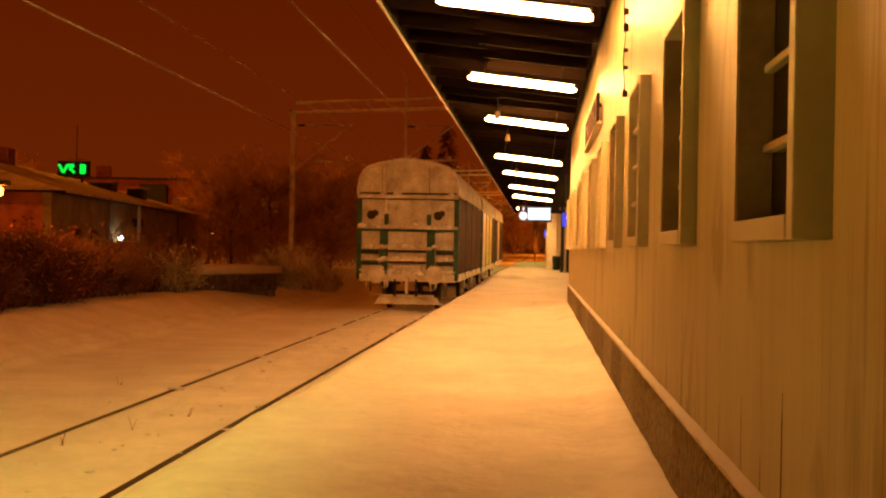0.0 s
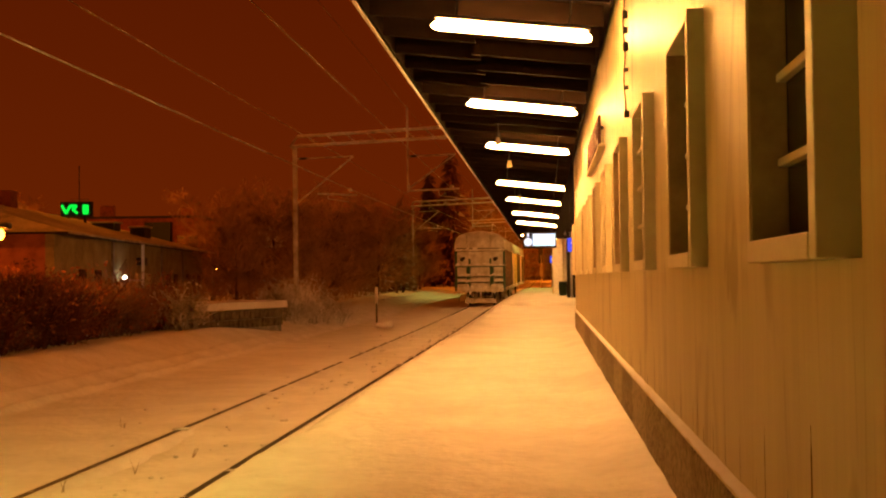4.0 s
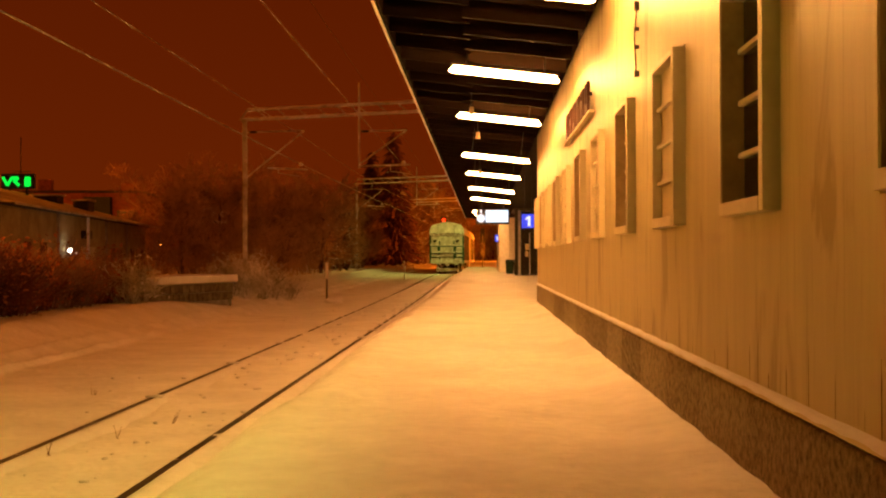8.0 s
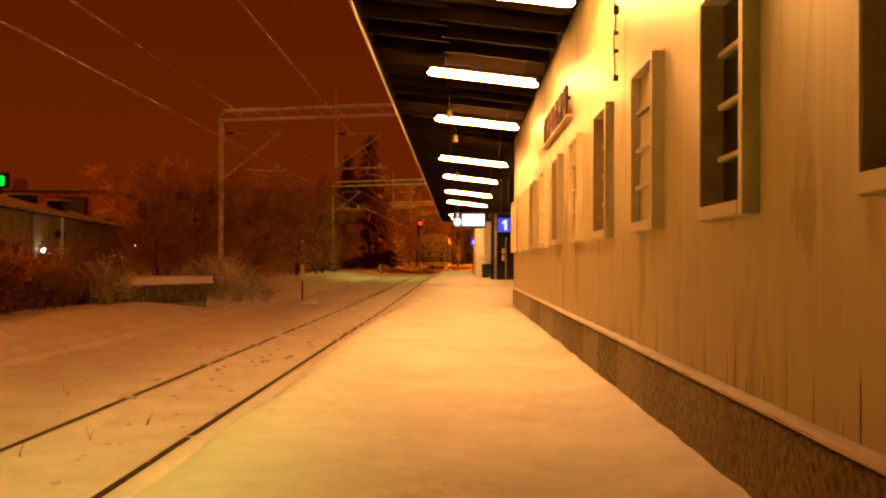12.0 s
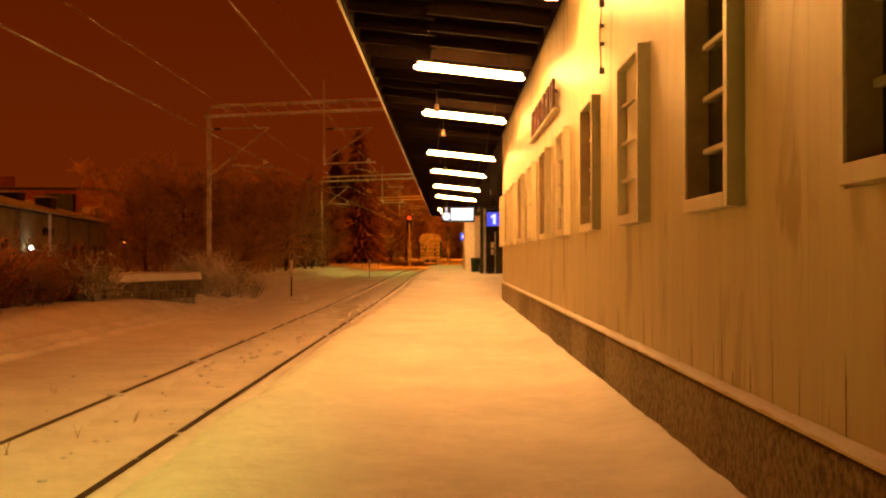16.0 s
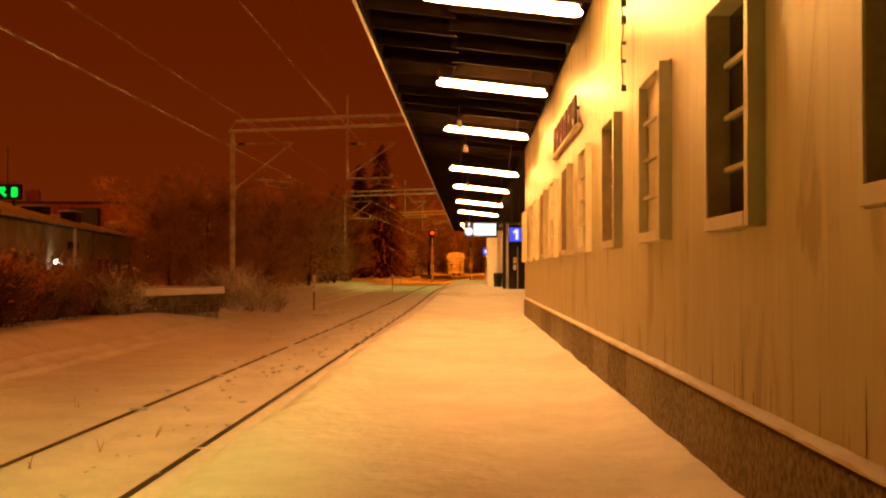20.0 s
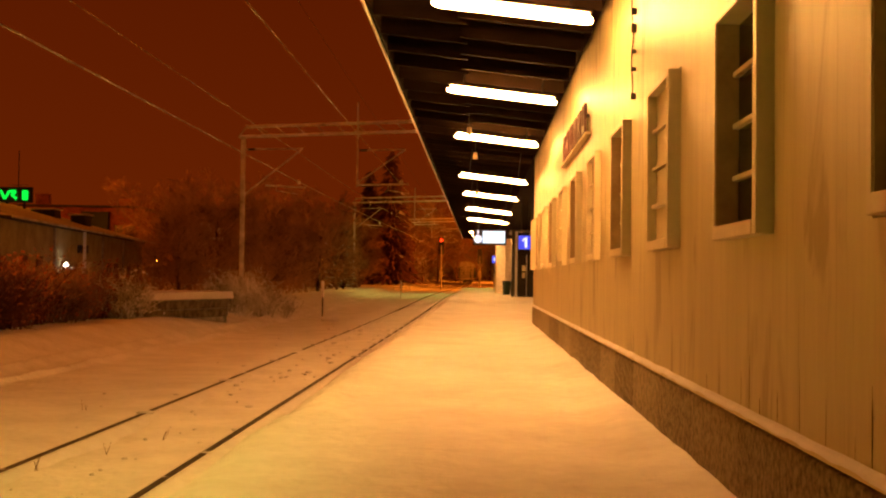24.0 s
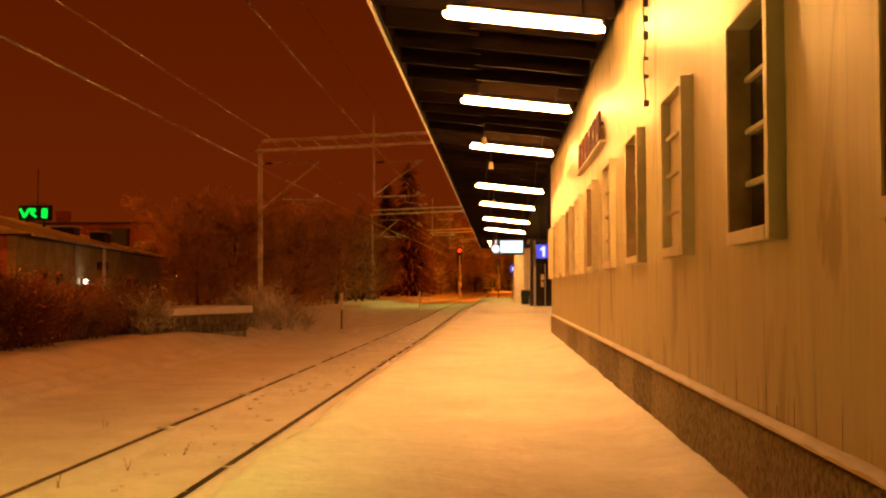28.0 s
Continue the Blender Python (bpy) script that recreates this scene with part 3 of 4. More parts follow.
far_sign = empty("platform_sign", pose(-0.12, 90.0, 2.88), "small lit blue sign at the far platform end", "sign")
boxpart("face", (-0.17, 0.17, -0.03, 0.05, -0.26, 0.26), M["blue"], far_sign, bevel=0.01)
boxpart("mark", (-0.06, 0.06, -0.036, -0.031, -0.14, 0.14), M["white_lit"], far_sign)
boxpart("post", (-0.03, 0.03, 0.0, 0.06, -2.75, -0.262), M["steel"], far_sign)

pillar = empty("canopy_pillar", pose(0.16, 77.0, 0.40), "broad cream-painted canopy pillar", "pillar")
boxpart("shaft", (-0.30, 0.30, -0.2, 0.2, 0.12, 3.60), M["stake_white"], pillar, bevel=0.01)
boxpart("foot", (-0.33, 0.25, -0.24, 0.22, -0.05, 0.12), M["black"], pillar, bevel=0.01)
boxpart("side_strip", (-0.36, -0.302, -0.1, 0.1, 0.12, 3.58), M["paint_trim"], pillar)

hall = empty("waiting_hall", pose(0.0, 85.0, 0.35), "cream waiting hall at the end of the canopy", "building")
boxpart("wall", (0.62, 1.05, 0.0, 0.3, 0.0, 4.2), M["stake_white"], hall, "white-painted corner of the hall")
boxpart("wall", (1.05, 7.0, 0.02, 0.3, 0.0, 4.2), M["paint"], hall)
boxpart("side_wall", (0.62, 0.9, 0.3, 12.0, 0.0, 4.2), M["paint"], hall)
boxpart("roof", (0.4, 7.2, -0.2, 12.2, 4.21, 4.5), M["roof_felt"], hall)

shelter = empty("glazed_shelter", pose(0.45, 62.5, 0.40), "dark glazed shelter with steel corner posts", "shelter")
for x in (0.0, 1.9, 3.8):
    boxpart("post", (x, x + 0.16, 0.0, 0.16, 0.0, 3.5), M["black"], shelter, bevel=0.01)
boxpart("post", (0.18, 0.30, 0.02, 0.14, 0.0, 3.5), M["steel"], shelter)
for x in (0.32, 2.08):
    boxpart("pane", (x, x + (1.56 if x < 1 else 1.7), 0.07, 0.09, 0.1, 3.4), M["glass"], shelter)
boxpart("side_pane", (0.07, 0.09, 0.17, 4.8, 0.1, 3.4), M["glass"], shelter)
boxpart("roof", (-0.05, 4.0, -0.05, 5.0, 3.5, 3.6), M["black"], shelter)
boxpart("rear_panel", (0.1, 3.9, 4.8, 4.9, 0.0, 3.49), M["black"], shelter)
boxpart("door_frame", (0.75, 0.80, -0.01, 0.06, 0.0, 2.3), M["steel"], shelter)
boxpart("notice", (0.55, 0.72, -0.02, 0.06, 1.45, 1.75), M["paint_trim"], shelter, "pale paper notice")
boxpart("notice", (0.55, 0.70, -0.02, 0.06, 1.10, 1.38), M["paint_trim"], shelter, "pale paper notice")

bin_ = empty("litter_bin", pose(0.35, 70.0, 0.40), "dark green litter bin beside the pillar", "litter bin")
bm = bmesh.new(); bar(bm, (0, 0, 0.0), (0, 0, 0.85), 0.20, 14, 0.25)
part("body", bm, M["bin"], bin_)
bm = bmesh.new(); bar(bm, (0, 0, 0.855), (0, 0, 0.93), 0.26, 14, 0.2)
part("lid", bm, M["bin"], bin_)

# loudspeaker hung between the tubes
for hx, hy, hz in ((-1.30, 21.5, 3.72), (-1.28, 29.5, 3.60), (-1.39, 18.4, 3.80)):
    horn = empty("loudspeaker", pose(hx, hy, hz), "small pale horn loudspeaker under the canopy", "loudspeaker", "loudspeakers under the canopy")
    bm = bmesh.new(); bar(bm, (0, 0, -0.06), (0, 0, 0.06), 0.05, 10, 0.03)
    part("horn", bm, M["paint_trim"], horn)
    bm = bmesh.new(); bar(bm, (0, 0, 0.06), (0, 0, can_z(hx) - hz + 0.05), 0.008, 6)
    part("stem", bm, M["black"], horn)

# station name board: writing not legible, so plain bars
board = empty("station_name_sign", pose(-0.06, 12.4, 3.07), "station name in dark raised letters on a pale ledge", "sign")
boxpart("ledge", (-0.01, 0.058, -0.25, 3.8, -0.04, -0.008), M["paint_trim"], board, bevel=0.006)
for k in range(6):
    y0 = k * 0.62
    bm = bmesh.new()
    box(bm, -0.005, 0.03, y0, y0 + 0.09, 0.0, 0.34, 0.005), box(bm, -0.005, 0.03, y0 + 0.26, y0 + 0.35, 0.0, 0.34, 0.005)
    box(bm, -0.005, 0.03, y0 + 0.091, y0 + 0.259, 0.02 + 0.11 * (k % 3), 0.10 + 0.11 * (k % 3))
    part("letter", bm, M["letter"], board, "dark red raised bar")
    boxpart("standoff", (0.031, 0.058, y0 + 0.02, y0 + 0.05, 0.18, 0.22), M["black"], board)

# board seam with peeled-paint spots, modelled as a thin pipe and small blocks
pipe = empty("wall_conduit", pose(-0.03, 8.38, 2.86), "dark board seam with peeled-paint spots, built as thin raised pieces", "conduit")
bm = bmesh.new()
rings = []
for k in range(25):
    cx, cy, cz = 0.006 * math.sin(k * 0.95), 0.02 * math.sin(k * 0.65), k * 0.0625
    rings.append([bm.verts.new((cx + 0.005 * math.cos(j * math.pi / 3), cy + 0.005 * math.sin(j * math.pi / 3), cz)) for j in range(6)])
for p, q in zip(rings, rings[1:]):
    for j in range(6):
        bm.faces.new((p[j], p[(j + 1) % 6], q[(j + 1) % 6], q[j]))
bm.faces.new(rings[0][::-1]), bm.faces.new(rings[-1])
part("pipe", bm, M["stake"], pipe)
for z, hh in ((0.0, 0.05), (0.22, 0.03), (0.36, 0.03), (0.52, 0.07), (0.66, 0.05), (0.78, 0.06), (1.3, 0.04)):
    boxpart("clip", (-0.010, 0.03, -0.012, 0.012, z, z + hh), M["stake"], pipe, bevel=0.004)

# ---- trackside ----
def stake(x, y, z, h, post):
    s = empty("snow_stake", pose(x, y, z - 0.1), "thin trackside stake with a white top", "stake", "snow stakes along the track")
    boxpart("post", (-0.035, 0.035, -0.03, 0.03, 0, h * 0.62), M[post], s, bevel=0.006)
    boxpart("top", (-0.06, 0.06, -0.04, 0.04, h * 0.62 + 0.002, h + 0.1), M["stake_white"], s, "white reflective top", 0.015)
    bm = bmesh.new(); bmesh.ops.create_icosphere(bm, subdivisions=2, radius=0.5 if post == "stake" else 0.3)
    for v in bm.verts:
        v.co = Vector((v.co.x * 0.9 + 0.35, v.co.y * 1.2, v.co.z * 0.30 + 0.04)) * (1 + 0.45 * noise.noise(v.co * 3))
    part("snow_heap", bm, M["snow_clean"], s, "small heap of ploughed snow", True)


stake(-7.6, 49.0, -0.22, 1.5, "stake"), stake(-6.9, 88.0, -0.1, 1.35, "stake_white")

barrier = empty("track_barrier", pose(-9.9, 125.0, ground_z(-9.0, 125.0)), "low white rail barrier by the track", "barrier")
for z in (0.75, 1.2):
    boxpart("rail", (-0.1, 1.55, -0.03, 0.03, z * 0.55, z * 0.55 + 0.06), M["frost"], barrier)
for x in (-0.2, 1.0, 2.2):
    boxpart("post", (x * 0.7, x * 0.7 + 0.06, 0.035, 0.1, -0.3, 0.78), M["frost"], barrier)


def signal(x, y, z, top, lit, label):
    s = empty("railway_signal", pose(x, y, z), label, "signal", "railway signals")
    h = top - z
    bm = bmesh.new(); bar(bm, (0, 0, -0.5), (0, 0, h - 0.6), 0.09, 8)
    part("post", bm, M["steel"], s)
    boxpart("head", (-0.32, 0.32, 0.0, 0.2, h - 1.75, h + 0.4), M["black"], s, bevel=0.04)
    boxpart("cabinet", (-0.22, 0.22, -0.15, 0.15, 1.5, 2.1), M["frost"], s, bevel=0.02)
    for k in range(3):
        bm = bmesh.new(); bar(bm, (0, 0.0, h - 0.65 * k), (0, -0.05, h - 0.65 * k), 0.20, 14)
        part("lens", bm, M["red_lit"] if lit and k == 0 else M["black"], s)
        bm = bmesh.new(); bar(bm, (0, 0.0, h - 0.65 * k + 0.22), (0, -0.28, h - 0.65 * k + 0.20), 0.03, 6)
        part("hood", bm, M["black"], s)


signal(-6.0, 152.0, 0.1, 6.15, True, "railway signal showing a red light")
signal(-1.2, 176.0, 0.4, 5.3, False, "dark railway signal seen from the platform")

# loading dock of stone blocks under snow
DOCK = Matrix.Translation((-12.2, 38.3, 0.0)) @ Matrix.Rotation(math.atan2(5.9, 1.73), 4, "Z")
dock = empty("loading_dock", DOCK, "low loading dock of stone blocks capped with snow", "loading dock")
bm = bmesh.new(); box(bm, 0.02, 6.1, 0.06, 3.0, -0.4, 0.60)
part("core", bm, M["concrete"], dock)
rnd = random.Random(12)
for row in range(2):
    x = 0.0 - 0.3 * row
    while x < 6.1:
        w = rnd.uniform(0.28, 0.5)
        a, b = max(0.0, x), min(6.12, x + w)
        if b - a > 0.1:
            boxpart("block", (a + 0.008, b - 0.008, rnd.uniform(-0.015, 0.01), 0.10, -0.05 + row * 0.31, 0.24 + row * 0.31), M["dock_stone"], dock, bevel=0.02)
        x += w
bm = bmesh.new()
box(bm, -0.12, 6.2, -0.16, 3.1, 0.605, 0.86)
bmesh.ops.subdivide_edges(bm, edges=bm.edges[:], cuts=12, use_grid_fill=True)
for v in bm.verts:
    v.co += Vector((0, 0.05 * noise.noise(v.co * 1.2), 0.035 * noise.noise(v.co * 2.0) * (1 if v.co.z > 0.70 else 0.3)))
part("snow_cap", bm, M["snow_clean"], dock, "thick snow on the dock", True)
block = empty("concrete_ramp", pose(-12.7, 81.0, -0.1, 0, 0, 8), "short concrete ramp end under snow", "ramp")
boxpart("slab", (-1.2, 1.2, -0.5, 0.8, 0.0, 0.28), M["concrete"], block, bevel=0.03)
boxpart("snow_cap", (-1.25, 1.25, -0.55, 0.85, 0.282, 0.38), M["snow_clean"], block, bevel=0.04)

# ---- depot across the tracks ----
DEPOT = Matrix.Translation((-17.3, 40.0, -0.1)) @ Matrix.Rotation(math.atan2(30, -3.7), 4, "Z")
depot = empty("depot_building", DEPOT, "long low grey depot with snowy roof and door lamp", "building")
DL, DW, DH = 31.0, 12.0, 3.38
boxpart("long_wall", (-1.0, DL, 0, 0.3, 0, DH), M["plaster"], depot)
boxpart("end_wall", (-1.0, -0.7, 0.301, DW, 0, DH), M["brick"], depot, "red brick end wall")
boxpart("end_wall", (DL - 0.3, DL, 0.301, DW, 0, DH), M["brick"], depot)
bm = bmesh.new()
a = [bm.verts.new(c) for c in ((-1.5, -0.55, DH), (DL + 0.5, -0.55, DH), (DL + 0.5, DW + 0.5, DH), (-1.5, DW + 0.5, DH), (3, DW / 2, DH + 1.7), (DL - 3, DW / 2, DH + 1.7))]
for q in ((0, 1, 5, 4), (1, 2, 5), (2, 3, 4, 5), (3, 0, 4), (3, 2, 1, 0)):
    bm.faces.new([a[i] for i in q])
part("roof", bm, M["roof_felt"], depot, "low hipped roof")
bm = bmesh.new()
a = [bm.verts.new(c) for c in ((-1.6, -0.65, DH + 0.05), (DL + 0.6, -0.65, DH + 0.05), (DL + 0.6, DW + 0.6, DH + 0.05), (-1.6, DW + 0.6, DH + 0.05), (3, DW / 2, DH + 1.85), (DL - 3, DW / 2, DH + 1.85))]
for q in ((0, 1, 5, 4), (1, 2, 5), (2, 3, 4, 5), (3, 0, 4)):
    bm.faces.new([a[i] for i in q])
part("snow_cover", bm, M["thin_snow"], depot, "thin wind-blown snow on the roof")
boxpart("gutter", (-1.55, DL + 0.55, -0.70, -0.62, DH - 0.02, DH + 0.06), M["thin_snow"], depot, "gutter edged with snow")
for x in (7.4, 18.0, 24.0):
    boxpart("pilaster", (x, x + 0.25, -0.08, -0.002, 0, DH - 0.01), M["concrete"], depot)
boxpart("door_post", (11.5, 11.62, -0.5, -0.38, 0, DH - 0.02), M["stake_white"], depot, "white porch post")
boxpart("porch_rail", (8.9, 11.5, -0.46, -0.40, 1.75, 1.83), M["stake_white"], depot)
for x in (12.2, 13.3, 14.4):
    boxpart("door_leaf", (x, x + 0.9, -0.06, -0.003, 0, 2.1), M["paint"], depot)
for x in (19.5, 21.5, 25.5, 27.5, 29.2):
    boxpart("window", (x, x + 1.1, -0.05, -0.003, 0.95, 2.1), M["glass"], depot)
for x in (2.2, 4.6):
    boxpart("window", (x, x + 1.0, -0.05, -0.003, 0.95, 2.2), M["glass"], depot)
boxpart("vent_hood", (12.2, 13.0, -0.35, -0.003, 2.45, 2.8), M["black"], depot)
for x, y0, h in ((9.0, 5.5, 0.9), (12.5, 5.6, 0.7)):
    boxpart("chimney", (x, x + 1.1, y0, y0 + 0.8, DH + 1.2, DH + 1.8 + h), M["brick"], depot, bevel=0.02)
door_lamp = empty("door_lamp", DEPOT @ Matrix.Translation((8.77, -0.25, 1.9)), "bright white lamp beside the depot door", "light")
bm = bmesh.new(); bmesh.ops.create_uvsphere(bm, u_segments=12, v_segments=8, radius=0.10)
part("globe", bm, M["white_lamp"], door_lamp)
bm = bmesh.new(); bar(bm, (0, 0.08, 0), (0, 0.27, 0.02), 0.03, 6)
part("bracket", bm, M["steel"], door_lamp)
door_light = bpy.data.lights.new("door_light", "POINT")
door_light.energy, door_light.color, door_light.shadow_soft_size = 22, (1.0, 0.82, 0.5), 0.115
new("door_light", door_light).location = DEPOT @ Vector((8.77, -0.25, 1.9))

# lit green roof sign: a company mark as plain shapes
roof_sign = empty("roof_sign", pose(-24.6, 60.0, 5.35), "green glowing roof sign in a dark frame", "sign")
boxpart("frame", (-0.85, 0.85, 0.0, 0.2, -0.36, 0.42), M["black"], roof_sign, bevel=0.02)
boxpart("post", (-0.5, -0.38, 0.05, 0.17, -2.2, -0.362), M["black"], roof_sign)
boxpart("post", (0.38, 0.5, 0.05, 0.17, -2.2, -0.362), M["black"], roof_sign)
bm = bmesh.new()
for a, b in (((-0.74, 0.24), (-0.52, -0.18)), ((-0.52, -0.18), (-0.30, 0.20)), ((-0.30, 0.20), (0.04, 0.20)), ((0.04, 0.20), (-0.18, 0.0)), ((-0.16, 0.02), (0.08, -0.18))):
    bar(bm, (a[0], -0.03, a[1]), (b[0], -0.03, b[1]), 0.075, 8)
part("mark", bm, M["green_lit"], roof_sign, "glowing green zigzag mark")
boxpart("mark", (0.36, 0.66, -0.05, -0.002, -0.24, 0.26), M["green_lit"], roof_sign, "glowing green block", 0.05)
for vx, vy, vz, vw in ((-23.2, 60.5, 3.95, 0.6), (-21.9, 62.0, 3.75, 0.4)):
    vent = empty("roof_vent", pose(vx, vy, vz), "dark ventilator box on the depot roof", "ventilator", "roof ventilators")
    boxpart("housing", (-vw, vw, -0.5, 0.5, -0.4, 0.70), M["black"], vent, bevel=0.03)
    boxpart("cowl", (-vw - 0.08, vw + 0.08, -0.58, 0.58, 0.701, 0.78), M["wagon_snow"], vent, "snow-topped cowl", 0.02)
mast_ = empty("roof_aerial", pose(-25.2, 62.0, 3.6), "thin aerial mast on the depot roof", "aerial")
bm = bmesh.new(); bar(bm, (0, 0, 0), (0, 0, 4.2), 0.03, 6), bar(bm, (-0.5, 0, 2.4), (0.5, 0, 2.4), 0.02, 5)
part("mast", bm, M["stake"], mast_)


def house(x, y, z, w, d, h, rz, wall, label):
    hs = empty("house", pose(x, y, z, 0, 0, rz), label, "house", "houses beyond the depot")
    boxpart("wall", (-w / 2, w / 2, 0, d, 0, h), M[wall], hs)
    bm = bmesh.new()
    prism(bm, [(-w / 2 - 0.4, h), (w / 2 + 0.4, h), (0, h + 0.28 * w)], -0.4, d + 0.4)
    part("roof", bm, M["wagon_snow"], hs, "snow-covered gable roof")
    boxpart("chimney", (-0.5, 0.3, d / 2, d / 2 + 0.6, h + 0.1 * w, h + 0.28 * w + 1.0), M["brick"], hs)
    n = max(2, int(w / 2.6))
    for fl in range(max(1, int(h / 2.9))):
        for k in range(n):
            cx = -w / 2 + w * (k + 0.5) / n
            win = boxpart("window", (cx - 0.5, cx + 0.5, -0.05, -0.003, 0.9 + fl * 2.8, 2.2 + fl * 2.8), M["glass"], hs)


block = empty("apartment_block", pose(-39.5, 110, 0.2, 0, 0, 6), "red brick block with dark windows and flat roof", "building")
boxpart("wall", (-7.0, 7.0, 0, 10, 0, 7.3), M["brick"], block)
boxpart("roof", (-7.3, 7.3, -0.3, 10.3, 7.301, 7.5), M["roof_felt"], block, "flat dark roof")
boxpart("stair_tower", (2.0, 4.4, -0.8, -0.004, 0, 6.9), M["bin"], block, "green-clad stair tower")
for fl in range(2):
    for cx in (-6.0, -4.2, -2.4, -0.6, 5.3, 6.3):
        win = boxpart("window", (cx - 0.45, cx + 0.45, -0.06, -0.004, 1.3 + fl * 2.9, 2.8 + fl * 2.9), M["glass"], block)
boxpart("chimney", (-3.0, -1.8, 3, 4, 7.6, 8.7), M["brick"], block)
boxpart("chimney", (4.5, 5.5, 4, 5, 7.6, 8.4), M["brick"], block)
house(-30, 128, 0.3, 8, 8, 4.8, 8, "brick", "brick house with snowy roof")
house(-58, 128, 0.4, 14, 9, 6.4, 20, "brick", "large brick house with snowy roof")
house(-30, 155, 0.4, 10, 8, 5.0, 0, "plaster", "small grey house between trees")

# ---- lamps away from the platform ----
def street_lamp(x, y, z, top, side, power, colour, bulb, label, r=0.16, cone=0):
    lamp = empty("street_lamp", pose(x, y, z), label, "street lamp", "street lamps")
    h = top - z
    bm = bmesh.new(); bar(bm, (0, 0, -0.3), (0, 0, h + 0.25), 0.08, 8, 0.05)
    part("pole", bm, M["steel"], lamp)
    bm = bmesh.new(); bar(bm, (0, 0, h + 0.2), (side, 0, h + 0.3), 0.035, 6)
    part("arm", bm, M["steel"], lamp)
    bm = bmesh.new(); box(bm, side - 0.32, side + 0.32, -0.16, 0.16, h + 0.16, h + 0.32, 0.04)
    part("head", bm, M["black"], lamp)
    bm = bmesh.new(); bmesh.ops.create_uvsphere(bm, u_segments=12, v_segments=8, radius=r)
    bmesh.ops.translate(bm, verts=bm.verts[:], vec=(side, 0, h + 0.02))
    part("bulb", bm, M[bulb], lamp)
    li = bpy.data.lights.new("street_light", "SPOT" if cone else "POINT")
    if cone:
        li.spot_size, li.spot_blend = radians(cone), 0.6
    li.energy, li.color, li.shadow_soft_size = power, colour, 0.25 if y > 0 else 1.2
    ob = new("street_light", li)
    ob.location = (x + side, y, top - 0.25)


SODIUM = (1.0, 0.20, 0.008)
street_lamp(-15.4, 30.0, 0.1, 2.9, 0.4, 380, SODIUM, "sodium", "low orange lamp among the bushes")
street_lamp(-13.6, 31.5, 0.0, 0.95, 0.25, 70, SODIUM, "sodium", "small orange lamp low in the bushes", 0.04)
street_lamp(9.5, 306.0, 1.5, 9.5, -0.8, 26000, SODIUM, "sodium", "orange street lamp at the crossing beyond the platform")
street_lamp(10.5, 205.0, 1.0, 9.0, -0.8, 56000, SODIUM, "sodium", "orange street lamp at the crossing beyond the platform")
street_lamp(3.4, 104.0, 0.2, 11.5, -5.2, 2600, (0.97, 0.85, 0.15), "white_lamp", "greenish yard lamp past the canopy", cone=168)
street_lamp(-21.6, 75.0, 0.1, 2.3, 0.3, 8, SODIUM, "sodium", "small distant lamp beside the trees", 0.045)
street_lamp(-7.8, -3.0, -0.2, 11.0, 4.75, 4100, (1.0, 0.78, 0.13), "white_lamp", "tall yellowish yard lamp beside the sidings", cone=142)
# added fill lamp, out of view: lifts the dock and the left snow
street_lamp(-20.5, 27.0, 0.1, 13.0, 1.2, 2400, SODIUM, "sodium", "tall orange lamp added out of view near the depot")
street_lamp(-14.6, 101.0, 0.2, 2.9, 0.4, 110, SODIUM, "sodium", "low orange lamp among the trees", 0.06)
# unseen extra lamp that brightens the far trees across the track
street_lamp(9.0, 150.0, 0.3, 8.5, -0.6, 27000, SODIUM, "sodium", "orange lamp added unseen behind the hall")
# lamp added beyond the left edge of view to brighten the tree line
street_lamp(-38.0, 66.0, 0.2, 10.0, 1.0, 19000, SODIUM, "sodium", "orange lamp added out of view behind the depot")

# ---- trees and bushes ----
def branches(bm, rnd, base, way, length, r, depth, twigs):
    end = base + way * length
    bar(bm, base, end, r, 4 if depth > 1 else 3, r * 0.6)
    if depth == 0:
        return
    for k in range(twigs):
        s = rnd.uniform(0.35, 1.0)
        side = Vector((rnd.gauss(0, 1), rnd.gauss(0, 1), rnd.gauss(0.25, 0.6))).normalized()
        w = (way * 0.75 + side * 0.85).normalized()
        branches(bm, rnd, base + way * length * s, w, length * rnd.uniform(0.45, 0.72), r * 0.6, depth - 1, twigs)


def bare_tree(seed_, h, label, mat_key):
    rnd = random.Random(seed_)
    tree = empty("tree", pose(0, 0, 0), label, "tree", "bare trees along the line")
    bm = bmesh.new()
    p, way = Vector((0, 0, -0.3)), Vector((rnd.uniform(-0.06, 0.06), 0, 1)).normalized()
    bar(bm, p, p + way * h * 0.62, 0.016 * h, 8, 0.007 * h)
    part("trunk", bm, M["twig_brown"], tree)
    for k in range(18):
        s = 0.06 + 0.56 * k / 17
        ang = k * 2.4 + rnd.uniform(-0.4, 0.4)
        w = Vector((math.cos(ang), math.sin(ang), rnd.uniform(0.4, 1.4))).normalized()
        bm = bmesh.new()
        branches(bm, rnd, p + way * h * s, w, h * rnd.uniform(0.22, 0.34) * (1.15 - 0.5 * s), 0.006 * h, 3, 6)
        part("limb", bm, M[mat_key], tree)
    return tree


